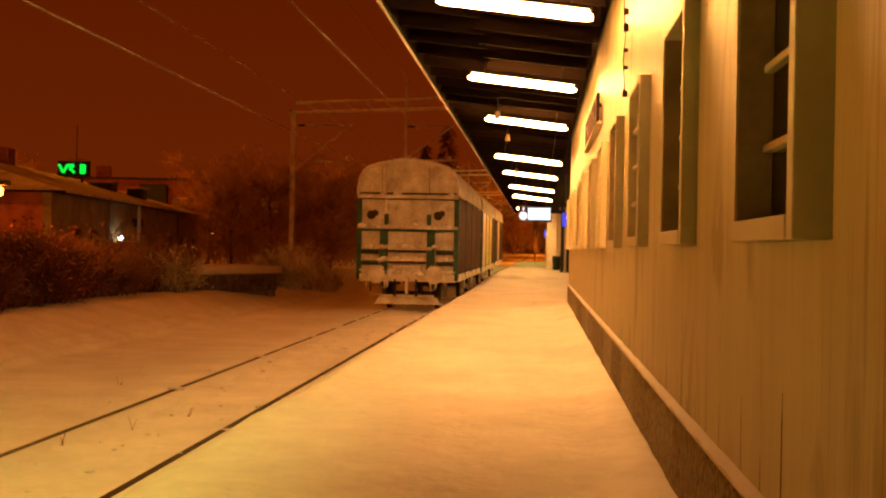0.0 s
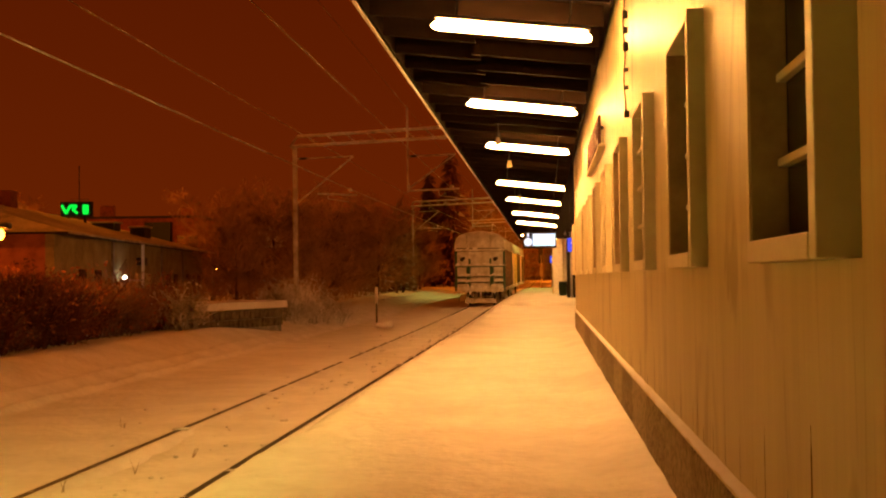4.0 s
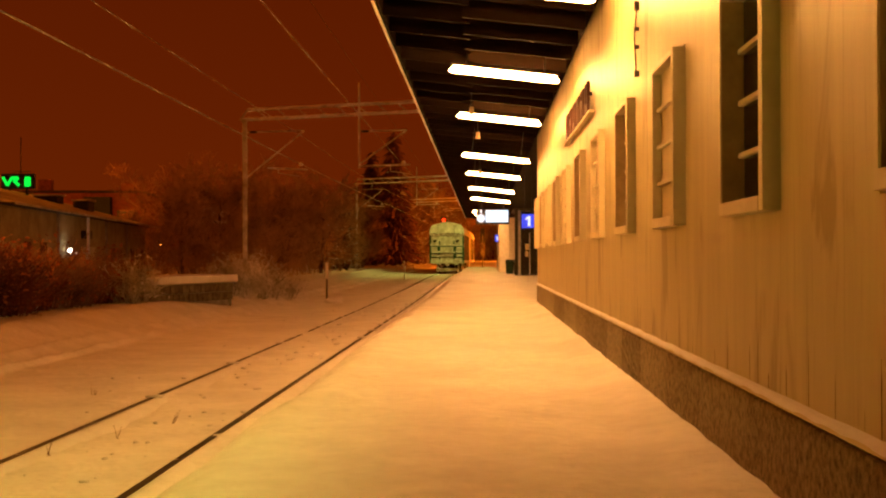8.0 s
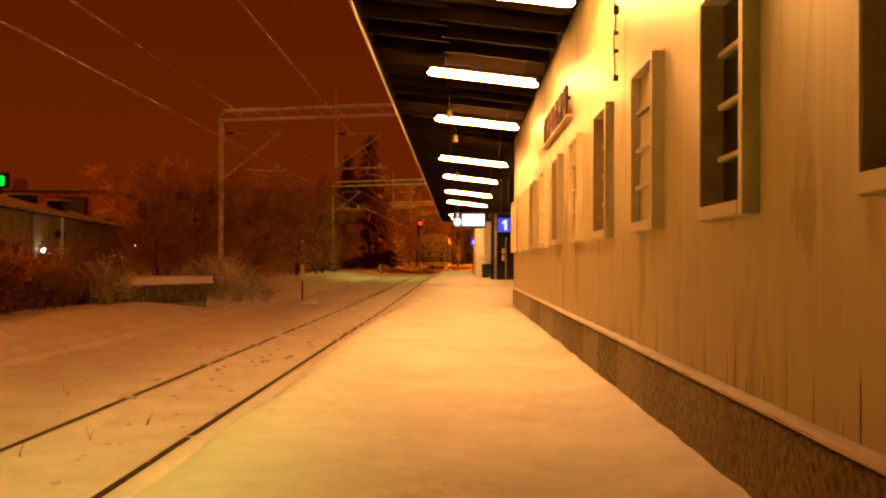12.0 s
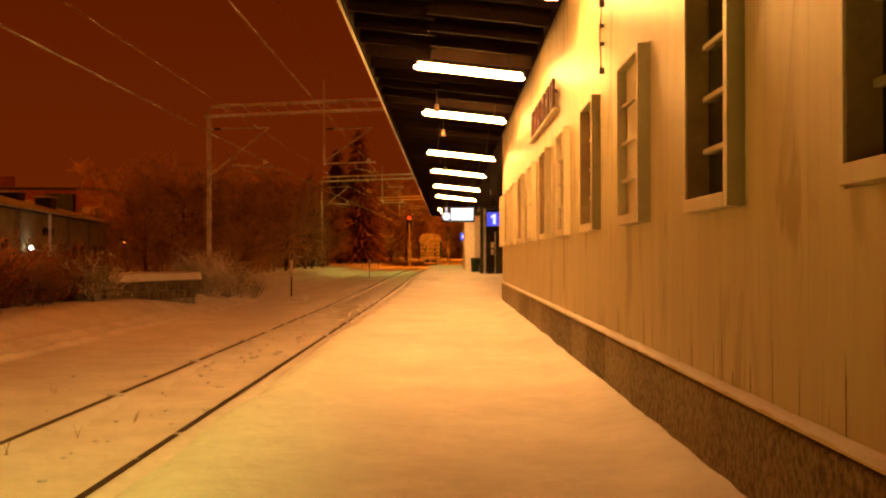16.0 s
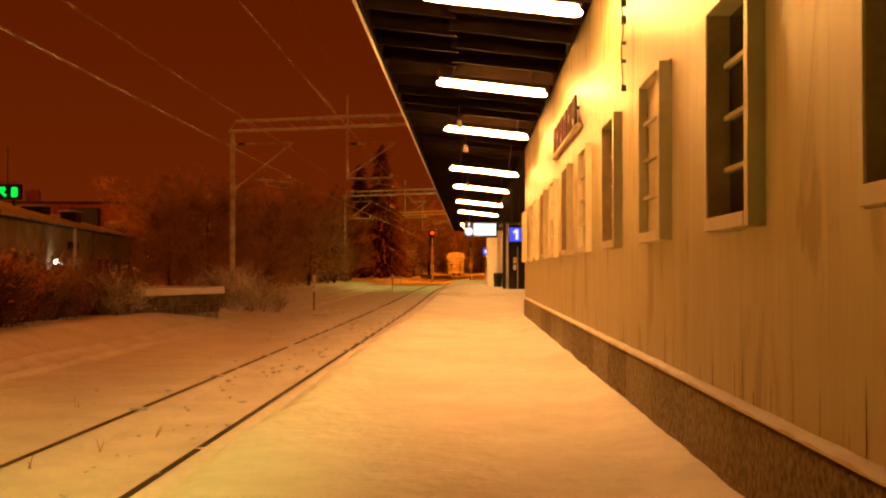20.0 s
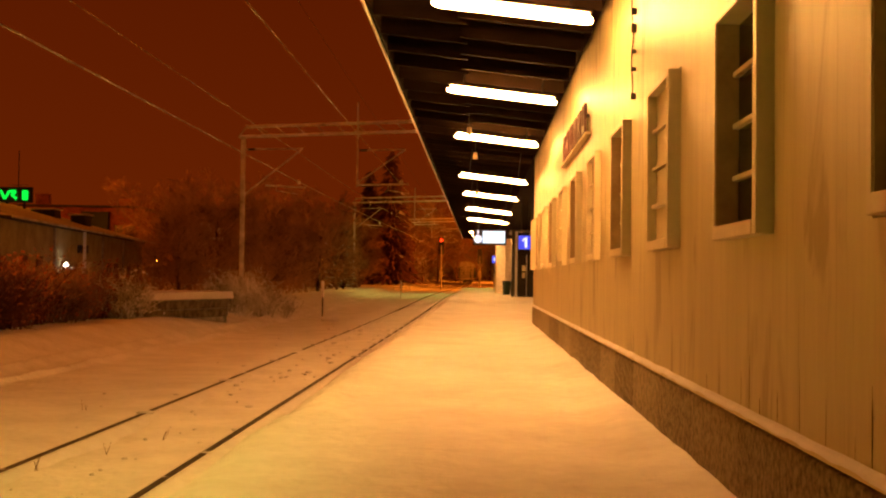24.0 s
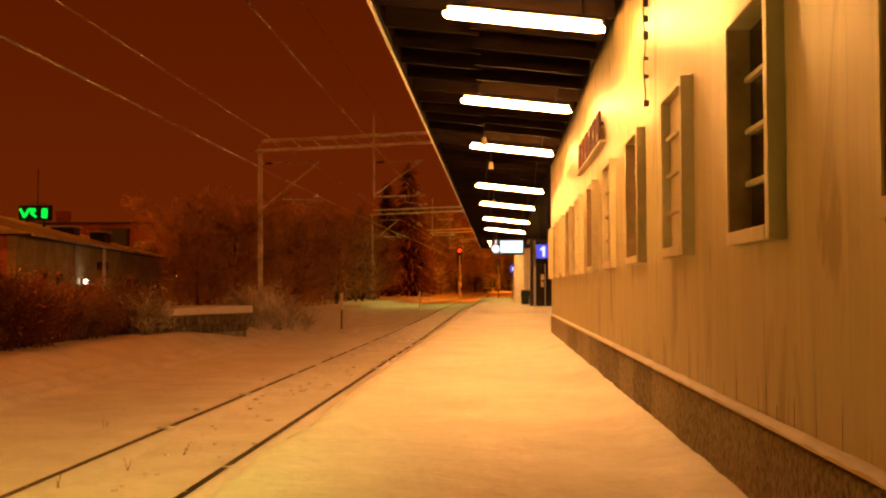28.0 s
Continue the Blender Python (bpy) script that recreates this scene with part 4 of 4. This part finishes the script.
def spruce(seed_, h):
    rnd = random.Random(seed_)
    tree = empty("spruce", pose(0, 0, 0), "dark spruce dusted with snow", "tree", "spruces along the line")
    bm = bmesh.new(); bar(bm, (0, 0, -0.3), (0, 0, h * 0.97), 0.02 * h, 8, 0.01)
    part("trunk", bm, M["bark"], tree)
    for key, share in (("needle", 0.98 if h > 10 else 0.72), ("twig_snow", 0.02 if h > 10 else 0.28)):
        bm = bmesh.new()
        for k in range(int(1500 * share)):
            s = rnd.random() ** 0.7
            z = h * (0.08 + 0.92 * (1 - s))
            ring = h * 0.24 * s * (0.55 + 0.45 * ((z * 2.2) % 1.0)) * rnd.uniform(0.35, 1.0)
            a = rnd.uniform(0, 2 * math.pi)
            c = Vector((ring * math.cos(a), ring * math.sin(a), z - ring * 0.35))
            out = Vector((math.cos(a), math.sin(a), -0.35))
            sd = Vector((-math.sin(a), math.cos(a), rnd.uniform(-0.3, 0.3)))
            q = h * 0.035 * rnd.uniform(0.6, 1.4)
            v = [bm.verts.new(c + o) for o in (-sd * q * 0.5, out * q * 1.6, sd * q * 0.5, Vector((0, 0, q * 0.5)))]
            bm.faces.new((v[0], v[1], v[3])), bm.faces.new((v[1], v[2], v[3])), bm.faces.new((v[0], v[2], v[1]))
        part("crown", bm, M[key], tree)
    return tree


def bush(seed_, mat_key, label, n=46, group="frosted bushes beside the track"):
    rnd = random.Random(seed_)
    b = empty("bush", pose(0, 0, 0), label, "bush", group)
    for part_no in range(3):
        bm = bmesh.new()
        for k in range(n // 3):
            a = rnd.uniform(0, 2 * math.pi)
            base = Vector((0.45 * rnd.random() * math.cos(a), 0.45 * rnd.random() * math.sin(a), -0.1))
            w = Vector((math.cos(a) * rnd.uniform(0.1, 0.8), math.sin(a) * rnd.uniform(0.1, 0.8), 1)).normalized()
            branches(bm, rnd, base, w, rnd.uniform(0.5, 0.95), 0.018, 2, 4)
        part("stem_clump", bm, M[mat_key], b)
    # withered leaves, or tufts of frost, caught among the twigs
    bm = bmesh.new()
    for k in range(190):
        a, s = rnd.uniform(0, 2 * math.pi), rnd.random() ** 0.6
        c = Vector((1.0 * s * math.cos(a), 1.0 * s * math.sin(a), 0.12 + 1.45 * rnd.random() * (1 - 0.45 * s)))
        u, w = Vector((rnd.gauss(0, 1), rnd.gauss(0, 1), rnd.gauss(0, 1))).normalized(), Vector((rnd.gauss(0, 1), rnd.gauss(0, 1), rnd.gauss(0, 1))).normalized()
        q = rnd.uniform(0.015, 0.04)
        bm.faces.new([bm.verts.new(c + o) for o in (u * q * 1.5, w * q, -u * q * 1.5, -w * q)])
    tagged(part("hoar_frost" if mat_key == "twig_snow" else "foliage", bm, M["frost" if mat_key == "twig_snow" else "leaf_dry"], b), kind="stuff")
    return b


def stand(proto, spots):
    """The first spot takes the thing itself, the others copies of it."""
    for n, (x, y, s, rz) in enumerate(spots):
        m = Matrix.Translation((x, y, ground_z(x, y) + 0.02)) @ Matrix.Rotation(radians(rz), 4, "Z")
        if n:
            ob = copy_thing(proto, m)
            ob.scale = (s, s, s)
    x, y, s, rz = spots[0]
    proto.matrix_basis = Matrix.Translation((x, y, ground_z(x, y) + 0.02)) @ Matrix.Rotation(radians(rz), 4, "Z")
    proto.scale = (s, s, s)


stand(bare_tree(1, 7.5, "bare broadleaf tree with frosted twigs", "twig"),
      [(-15.5, 66, 1.0, 0), (-19, 74, 1.0, 70), (-14.6, 80, 1.05, 130), (-24, 84, 1.1, 200), (-17, 98, 1.0, 250), (-30, 96, 0.48, 20), (-13.8, 128, 1.0, 310), (11, 140, 1.1, 40), (14, 180, 1.2, 160), (-17, 160, 1.2, 95), (-28, 70, 0.48, 330), (-13.6, 70, 0.85, 44), (-16.5, 61, 0.8, 99), (-22, 66, 0.48, 160), (-13.4, 104, 0.9, 10), (-18.5, 88, 1.1, 222), (-33, 84, 0.48, 280), (-24, 76, 0.48, 15), (-40, 88, 1.1, 66)])
stand(bare_tree(2, 9.0, "tall bare tree with dark twigs", "twig"),
      [(-13.5, 92, 1.0, 0), (-21, 108, 1.0, 55), (-15.5, 140, 1.1, 110), (-38, 104, 0.48, 180), (-46, 92, 1.0, 215), (9, 165, 1.0, 270), (-16, 190, 1.1, 300), (12, 225, 1.1, 30), (-15, 235, 1.2, 150), (-19, 120, 1.0, 20), (-26, 135, 1.1, 77), (8, 205, 1.2, 210), (-52, 112, 1.0, 140), (-14.5, 198, 1.7, 40), (-11.5, 222, 1.9, 160), (-18, 236, 2.2, 280), (-10, 258, 1.9, 90), (-14, 276, 2.3, 200), (-7.5, 330, 2.2, 330)])
stand(bare_tree(3, 11.0, "broad bare tree hung with snow", "twig_snow"),
      [(-14.5, 210, 1.0, 0), (9.5, 245, 1.0, 60), (-17, 262, 1.0, 140), (13, 285, 1.1, 200), (-13, 290, 1.0, 250), (10, 320, 1.1, 310), (-15, 330, 1.2, 35), (-8, 372, 1.2, 80), (2, 376, 1.2, 170), (11, 360, 1.2, 260), (-18, 360, 1.3, 20), (-4, 384, 1.4, 300), (6, 390, 1.4, 110)])
stand(spruce(5, 6.6), [(-14.7, 104, 0.82, 0), (-13.1, 106, 0.86, 80), (-15.6, 118, 1.0, 200)])
stand(spruce(6, 14.0), [(-13.2, 165, 1.28, 0), (-16.6, 170, 1.12, 120), (-18, 196, 0.9, 240)])
rnd = random.Random(33)
spots = []
for k in range(80):
    f = rnd.random()
    spots.append((-12.5 - 0.9 * f - 4.2 * rnd.random() ** 1.6, 17 + 24 * f, rnd.uniform(0.95, 1.55), rnd.uniform(0, 360)))
stand(bush(7, "bush", "dense bare bush in front of the depot"), spots[:48])
stand(bush(8, "twig_brown", "thin bare bush in front of the depot"), spots[48:])
stand(bush(9, "twig_snow", "pale frosted shrub at the foot of the mast", 36),
      [(-11.0, 49.0, 1.35, 0), (-10.3, 50.6, 1.2, 60), (-9.9, 52.5, 0.9, 150), (-11.6, 48.6, 1.3, 210), (-12.3, 37.4, 1.2, 20), (-12.8, 38.2, 1.1, 90), (-11.8, 54, 1.4, 300)])
bm = bmesh.new()
for k in range(1100):
    y = 58 + 80 * rnd.random()
    x = -13.2 - 0.02 * (y - 58) - 13 * rnd.random() ** 1.5
    b = Vector((x, y, ground_z(x, y) - 0.1))
    w = Vector((rnd.gauss(0, 0.3), rnd.gauss(0, 0.3), 1)).normalized()
    branches(bm, rnd, b, w, rnd.uniform(0.7, 1.7), 0.022, 2, 3)
tagged(part("thicket", bm, M["twig"]), "frosted thicket of young trees behind the sidings", "thicket", kind="stuff")
bm = bmesh.new()
for k in range(260):
    x = rnd.uniform(-95, 60)
    y = rnd.uniform(150, 190) + (0 if x < -24 else 240)
    if -22 < x < 12 and y < 395:
        continue
    h = rnd.uniform(6, 10)
    z = ground_z(x, y)
    for j in range(16):
        a = rnd.uniform(0, 6.28)
        b = Vector((x + rnd.uniform(-0.5, 0.5), y, z + h * rnd.uniform(0.0, 0.55)))
        e = b + Vector((math.cos(a) * h * 0.22, math.sin(a) * h * 0.2, h * rnd.uniform(0.2, 0.48)))
        bar(bm, b, e, 0.09, 3, 0.03)
        for i in range(5):
            s = b.lerp(e, rnd.uniform(0.3, 1))
            bar(bm, s, s + Vector((rnd.gauss(0, 0.5), rnd.gauss(0, 0.5), rnd.uniform(0.1, 1.0))), 0.05, 3, 0.02)
tagged(part("far_wood", bm, M["twig"]), "far belt of bare winter trees", "trees", kind="stuff")

bm = bmesh.new()
for x, y in ((-4.67, 12.35), (-5.2, 9.9), (-4.95, 11.2), (-6.4, 15.0)):
    z = ground_z(x, y)
    for j in range(3):
        bar(bm, (x + rnd.uniform(-0.03, 0.03), y, z - 0.02), (x + rnd.uniform(-0.07, 0.07), y + rnd.uniform(-0.1, 0.1), z + rnd.uniform(0.06, 0.16)), 0.003, 3, 0.0015)
tagged(part("dry_grass", bm, M["twig"]), "dry grass stalks poking through the snow", "grass", kind="stuff")

bm = bmesh.new()
for k in range(150):
    left = k % 2
    y = rnd.uniform(190, 410)
    x = track_x(y) + (rnd.uniform(-22, -8) if left else rnd.uniform(9, 22)) * (1 if y < 340 else rnd.uniform(-0.4, 1))
    h, z = rnd.uniform(5, 10), ground_z(x, y)
    bar(bm, (x, y, z - 0.2), (x, y, z + h * 0.7), 0.12, 5, 0.05)
    for j in range(22):
        a = rnd.uniform(0, 6.28)
        b = Vector((x, y, z + h * rnd.uniform(0.05, 0.65)))
        e = b + Vector((math.cos(a) * h * 0.22, math.sin(a) * h * 0.2, h * rnd.uniform(0.12, 0.35)))
        bar(bm, b, e, 0.06, 3, 0.03)
        for i in range(6):
            q = b.lerp(e, rnd.uniform(0.3, 1))
            bar(bm, q, q + Vector((rnd.gauss(0, 0.45), rnd.gauss(0, 0.45), rnd.uniform(-0.1, 0.8))), 0.04, 3, 0.015)
tagged(part("lineside_wood", bm, M["twig_snow"]), "snow-laden trees along the far line", "trees", kind="stuff")

# snow clods thrown up along the track, and snow lying over the rails
bm = bmesh.new()
for k in range(230):
    x = rnd.choice((rnd.uniform(-5.2, -4.1), rnd.uniform(-5.3, -3.2), rnd.uniform(-5.2, -4.1), rnd.uniform(-5.2, -4.1), rnd.uniform(-3.7, -3.2), rnd.uniform(-7.0, -5.7)))
    y = 7 + 48 * rnd.random() ** 0.9
    r = rnd.uniform(0.016, 0.058) * (0.7 + 0.6 * rnd.random() ** 3) * (0.6 if y < 15 else 1.0)
    z = max(ground_z(x, y), platform_z(x, y) if x > -3.7 else -9)
    for v in bmesh.ops.create_icosphere(bm, subdivisions=1, radius=r)["verts"]:
        c = v.co * (1 + 0.7 * noise.noise(v.co * (1.6 / r) + Vector((k, 0, 0))))
        v.co = Vector((c.x * 1.2 + x, c.y * 1.5 + y, c.z * 0.6 + z + r * 0.1))
tagged(part("snow_clods", bm, M["snow_clean"], smooth=True), "loose clods of snow along the track", "snow", kind="stuff")


def rail_snow(offset, side):
    """A ragged strip of snow against the rail head, with clumps lying right over it."""
    bm = bmesh.new()
    rows = []
    for y in np.arange(2.0, 60.0, 0.22).tolist():
        c, z = track_x(y) + offset, RAIL_TOP + track_z(y)
        near = (0.010 if offset > 0 else 0.026) + 0.012 * lump(offset, y, 1.9, 31)
        rows.append([bm.verts.new((c + side * d, y, z + h)) for d, h in ((near, -0.03), (near + 0.004, -0.003), (0.09, -0.010 + 0.006 * lump(offset, y, 1.1, 33)), (0.18, -0.034), (0.30, -0.10))])
    for a, b in zip(rows, rows[1:]):
        for k in range(4):
            bm.faces.new((a[k], a[k + 1], b[k + 1], b[k]))
    y = 26.0 if offset > 0 else 14.4
    while y < 60:
        c = track_x(y) + offset
        for v in bmesh.ops.create_icosphere(bm, subdivisions=1, radius=0.09)["verts"]:
            v.co = Vector((v.co.x * 1.5 + c, v.co.y * (0.8 + y / 25) + y, v.co.z * 0.35 + RAIL_TOP))
        y += 4.95 if y < 24 else rnd.uniform(2.0, 4.2)
    tagged(part("rail_snow", bm, M["snow_clean"], smooth=True), "ragged snow banked against the rail", "snow", kind="stuff")


rail_snow(0.762, 1), rail_snow(-0.762, 1)

# ---- freight train ----
def wagon(name, sides, label):
    """A high covered wagon, its near end at y = 0, running away along +y; z = 0 is the rail top."""
    w = empty(name, pose(0, 0, 0), label, "freight wagon", "wagons of the freight train")
    L, H, W = 14.6, 4.62, 1.55
    half = [(1.0, 3.55), (0.995, 3.80), (0.97, 4.05), (0.91, 4.26), (0.80, 4.40), (0.60, 4.50), (0.35, 4.58), (0.12, 4.64)]
    roof = [(-W * k, z) for k, z in half] + [(W * k, z) for k, z in half[::-1]]
    bm = bmesh.new()
    prism(bm, [(-W, 3.549), (W, 3.549)] + roof[::-1][1:-1], 0.02, L)
    part("roof", bm, M["wagon_snow"], w, "rounded roof white with snow")
    bm = bmesh.new()
    for p, q in zip(roof, roof[1:]):
        bar(bm, (p[0] * 0.985, 0.0, p[1] - 0.03), (q[0] * 0.985, 0.0, q[1] - 0.03), 0.05, 6)
    part("gable_rim", bm, M["wagon_snow"], w)
    # dark strips paint the shade under the eave and beside the ribs
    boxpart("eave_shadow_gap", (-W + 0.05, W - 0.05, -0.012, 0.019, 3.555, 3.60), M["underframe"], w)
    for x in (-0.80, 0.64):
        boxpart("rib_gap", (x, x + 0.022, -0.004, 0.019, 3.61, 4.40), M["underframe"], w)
    boxpart("end_wall", (-W + 0.03, W - 0.03, 0.05, 0.12, 1.0, 3.54), M["wagon_snow"], w)
    boxpart("end_wall", (-W + 0.03, W - 0.03, L - 0.1, L - 0.03, 1.0, 3.54), M["wagon_snow"], w)
    n = len(sides)
    for s in (-1, 1):
        for k, m in enumerate(sides):
            a, b = 0.25 + k * (L - 0.5) / n, 0.25 + (k + 1) * (L - 0.5) / n
            x0, x1 = sorted((s * W, s * (W - 0.06)))
            boxpart("sliding_wall", (x0, x1, a + 0.02, b - 0.02, 1.15, 3.50), M[m], w, bevel=0.01)
        for k in range(n + 1):
            a = 0.2 + k * (L - 0.5) / n
            x0, x1 = sorted((s * (W + 0.02), s * (W - 0.05)))
            boxpart("side_post", (x0, x1, a, a + 0.07, 1.0, 3.54), M["wagon_green"], w)
        x0, x1 = sorted((s * (W + 0.015), s * (W - 0.2)))
        boxpart("sole_bar", (x0, x1, 0.1, L - 0.1, 0.92, 1.13), M["wagon_snow"], w)
        boxpart("corner_post", (sorted((s * W, s * (W - 0.14)))[0], sorted((s * W, s * (W - 0.14)))[1], -0.02, 0.16, 0.95, 3.40), M["wagon_green"], w, bevel=0.01)
    # end frame
    for x in (-0.72, 0.72):
        boxpart("end_post", (x - 0.12, x + 0.12, -0.06, 0.05, 1.0, 2.45), M["wagon_green"], w, bevel=0.01)
        boxpart("end_rib", (x - 0.06, x + 0.06, -0.09, 0.02, 3.61, 4.42), M["wagon_snow"], w, bevel=0.01)
        boxpart("end_hook", (x * 0.9 - 0.06, x * 0.9 + 0.06, -0.07, 0.05, 2.62, 2.95), M["wagon_green"], w, bevel=0.02)
        boxpart("end_stay", (x * 0.9 - 0.05, x * 0.9 + 0.05, -0.03, 0.05, 2.96, 3.41), M["wagon_snow"], w, bevel=0.01)
    # the thin dark row paints the shade line below the top rail
    for z, d, hh, m in ((3.42, 0.07, 0.10, "wagon_snow"), (3.385, 0.03, 0.03, "underframe"), (2.50, 0.08, 0.09, "wagon_snow"), (2.42, 0.05, 0.07, "wagon_green")):
        boxpart("cross_rail", (-W + 0.02, W - 0.02, -d, 0.05, z, z + hh), M[m], w, bevel=0.008)
    for z in (1.86, 1.52):
        boxpart("end_step", (-0.58, 0.58, -0.20, 0.05, z, z + 0.07), M["wagon_snow"], w, bevel=0.015)
        # shade below each end step, put in as a dark strip
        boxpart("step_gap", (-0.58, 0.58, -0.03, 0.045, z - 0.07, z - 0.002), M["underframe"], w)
        for x in (-1.14, 1.14):
            boxpart("side_step", (x - 0.26, x + 0.26, -0.12, 0.05, z - 0.05, z + 0.01), M["wagon_green"], w, bevel=0.01)
            bm = bmesh.new()
            for k in range(4):
                box(bm, x - 0.25 + 0.13 * k, x - 0.15 + 0.13 * k, -0.13, 0.02, z + 0.012, z + 0.05 + 0.09 * ((k * 7 + int(z * 10)) % 3) / 2, 0.015)
            part("snow_crust", bm, M["snow_clean"], w)
            # the same painted shade below the side steps
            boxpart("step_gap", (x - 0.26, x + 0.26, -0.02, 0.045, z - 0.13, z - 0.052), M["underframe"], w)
    boxpart("lower_panel", (-0.45, 0.45, -0.03, 0.045, 1.12, 1.42), M["wagon_snow"], w, bevel=0.03)
    for x in (-1.02, 1.02):
        bm = bmesh.new()
        bar(bm, (x - 0.1, 0.04, 2.90), (x - 0.1, -0.05, 2.92), 0.13, 12), bar(bm, (x + 0.02, 0.04, 2.98), (x + 0.02, -0.05, 2.98), 0.09, 10)
        part("lamp_bracket", bm, M["underframe"], w)
        bm = bmesh.new()
        bar(bm, (x * 0.86, 0.0, 1.12), (x * 0.86, -0.50, 1.12), 0.10, 10), bar(bm, (x * 0.86, -0.50, 1.12), (x * 0.86, -0.58, 1.12), 0.27, 14)
        box(bm, x * 0.86 - 0.2, x * 0.86 + 0.2, -0.57, -0.06, 1.2, 1.40, 0.08)
        part("buffer", bm, M["wagon_snow"], w, "buffer caked with snow")
    boxpart("head_stock", (-W + 0.1, W - 0.1, -0.08, 0.12, 0.90, 1.14), M["wagon_snow"], w, bevel=0.02)
    bm = bmesh.new()
    bar(bm, (0, 0, 1.0), (0, -0.45, 1.0), 0.09, 8), bar(bm, (0.05, -0.42, 1.0), (0.05, -0.42, 0.55), 0.05, 8)
    part("coupling", bm, M["wagon_snow"], w)
    for x in (-0.35, 0.3):
        bm = bmesh.new(); bar(bm, (x, -0.05, 0.98), (x, -0.1, 0.45), 0.04, 6)
        part("brake_hose", bm, M["underframe"], w)
    for x in (-0.72, 0.72):
        boxpart("long_sill", (x - 0.1, x + 0.1, 0.15, L - 0.15, 0.72, 0.95), M["underframe"], w)
    for yy in (2.2, L - 2.2):
        for s in (-1, 1):
            bm = bmesh.new(); bar(bm, (s * 0.70, yy, 0.47), (s * 0.84, yy, 0.47), 0.47, 20)
            wheel = part("wheel", bm, M["rail"], w)
            boxpart("axle_guard", (s * 0.98 - 0.05, s * 0.98 + 0.05, yy - 0.5, yy + 0.5, 0.35, 0.85), M["wagon_snow"], w, bevel=0.03)
        bm = bmesh.new(); bar(bm, (-0.7, yy, 0.47), (0.7, yy, 0.47), 0.08, 8)
        part("axle", bm, M["underframe"], w)
    bm = bmesh.new()
    prism(bm, [(-1.0, 0.20), (1.0, 0.20), (0.9, 0.42), (-0.9, 0.42)], 0.3, 0.38)
    part("snow_guard", bm, M["wagon_snow"], w)
    rnd_w = random.Random(61)
    bm = bmesh.new()
    for k in range(70):
        x, z, r = rnd_w.uniform(-1.4, 1.4), rnd_w.choice((1.14, 1.57, 1.93, 2.6, 1.2, 3.52)) + rnd_w.uniform(-0.04, 0.06), rnd_w.uniform(0.03, 0.10)
        for v in bmesh.ops.create_icosphere(bm, subdivisions=1, radius=r)["verts"]:
            v.co = Vector((v.co.x * 1.7 + x, v.co.y * 0.9 - 0.06, v.co.z * rnd_w.uniform(0.7, 1.1) + z))
    tagged(part("snow_crust", bm, M["snow_clean"], w, smooth=True), "frozen snow clinging to the wagon end", kind="stuff")
    for k in range(9):
        x = rnd_w.uniform(-1.3, 1.3)
        bm = bmesh.new(); bar(bm, (x, -0.09, 0.93), (x, -0.09, 0.93 - rnd_w.uniform(0.1, 0.35)), 0.035, 6, 0.006)
        part("icicle", bm, M["snow_clean"], w)
    boxpart("guard_snow", (-0.85, 0.82, 0.24, 0.37, 0.425, 0.50), M["wagon_snow"], w, bevel=0.03)
    return w


TRAIN = [wagon("freight_wagon", ["wagon_side", "wagon_side", "wagon_side", "wagon_side"], "green covered freight wagon, its end crusted with snow"),
         wagon("freight_wagon", ["wagon_pale", "wagon_lime", "wagon_lime", "wagon_side"], "covered freight wagon with pale and lime walls"),
         wagon("freight_wagon", ["wagon_side", "wagon_pale", "wagon_side", "wagon_side"], "brown covered freight wagon under snow")]


def motions():
    """The train runs away down the line at a near-even pace."""
    when, where = (0, 2.5, 5, 8, 11, 14.6, 18, 28), (35.6, 60.6, 84, 110, 135, 165, 197, 290)
    for k, w in enumerate(TRAIN):
        rows = []
        for n in range(57):
            t = n * 0.5
            y = float(np.interp(t, when, where)) + k * 15.6
            heading = -math.degrees(math.atan2(track_x(y + 14) - track_x(y), 14))
            tilt = math.degrees(math.atan2(track_z(y + 14) - track_z(y), 14))
            rows.append((t, pose(track_x(y), y, RAIL_TOP + track_z(y), tilt, 0, heading)))
        walk(w, rows)


motions()
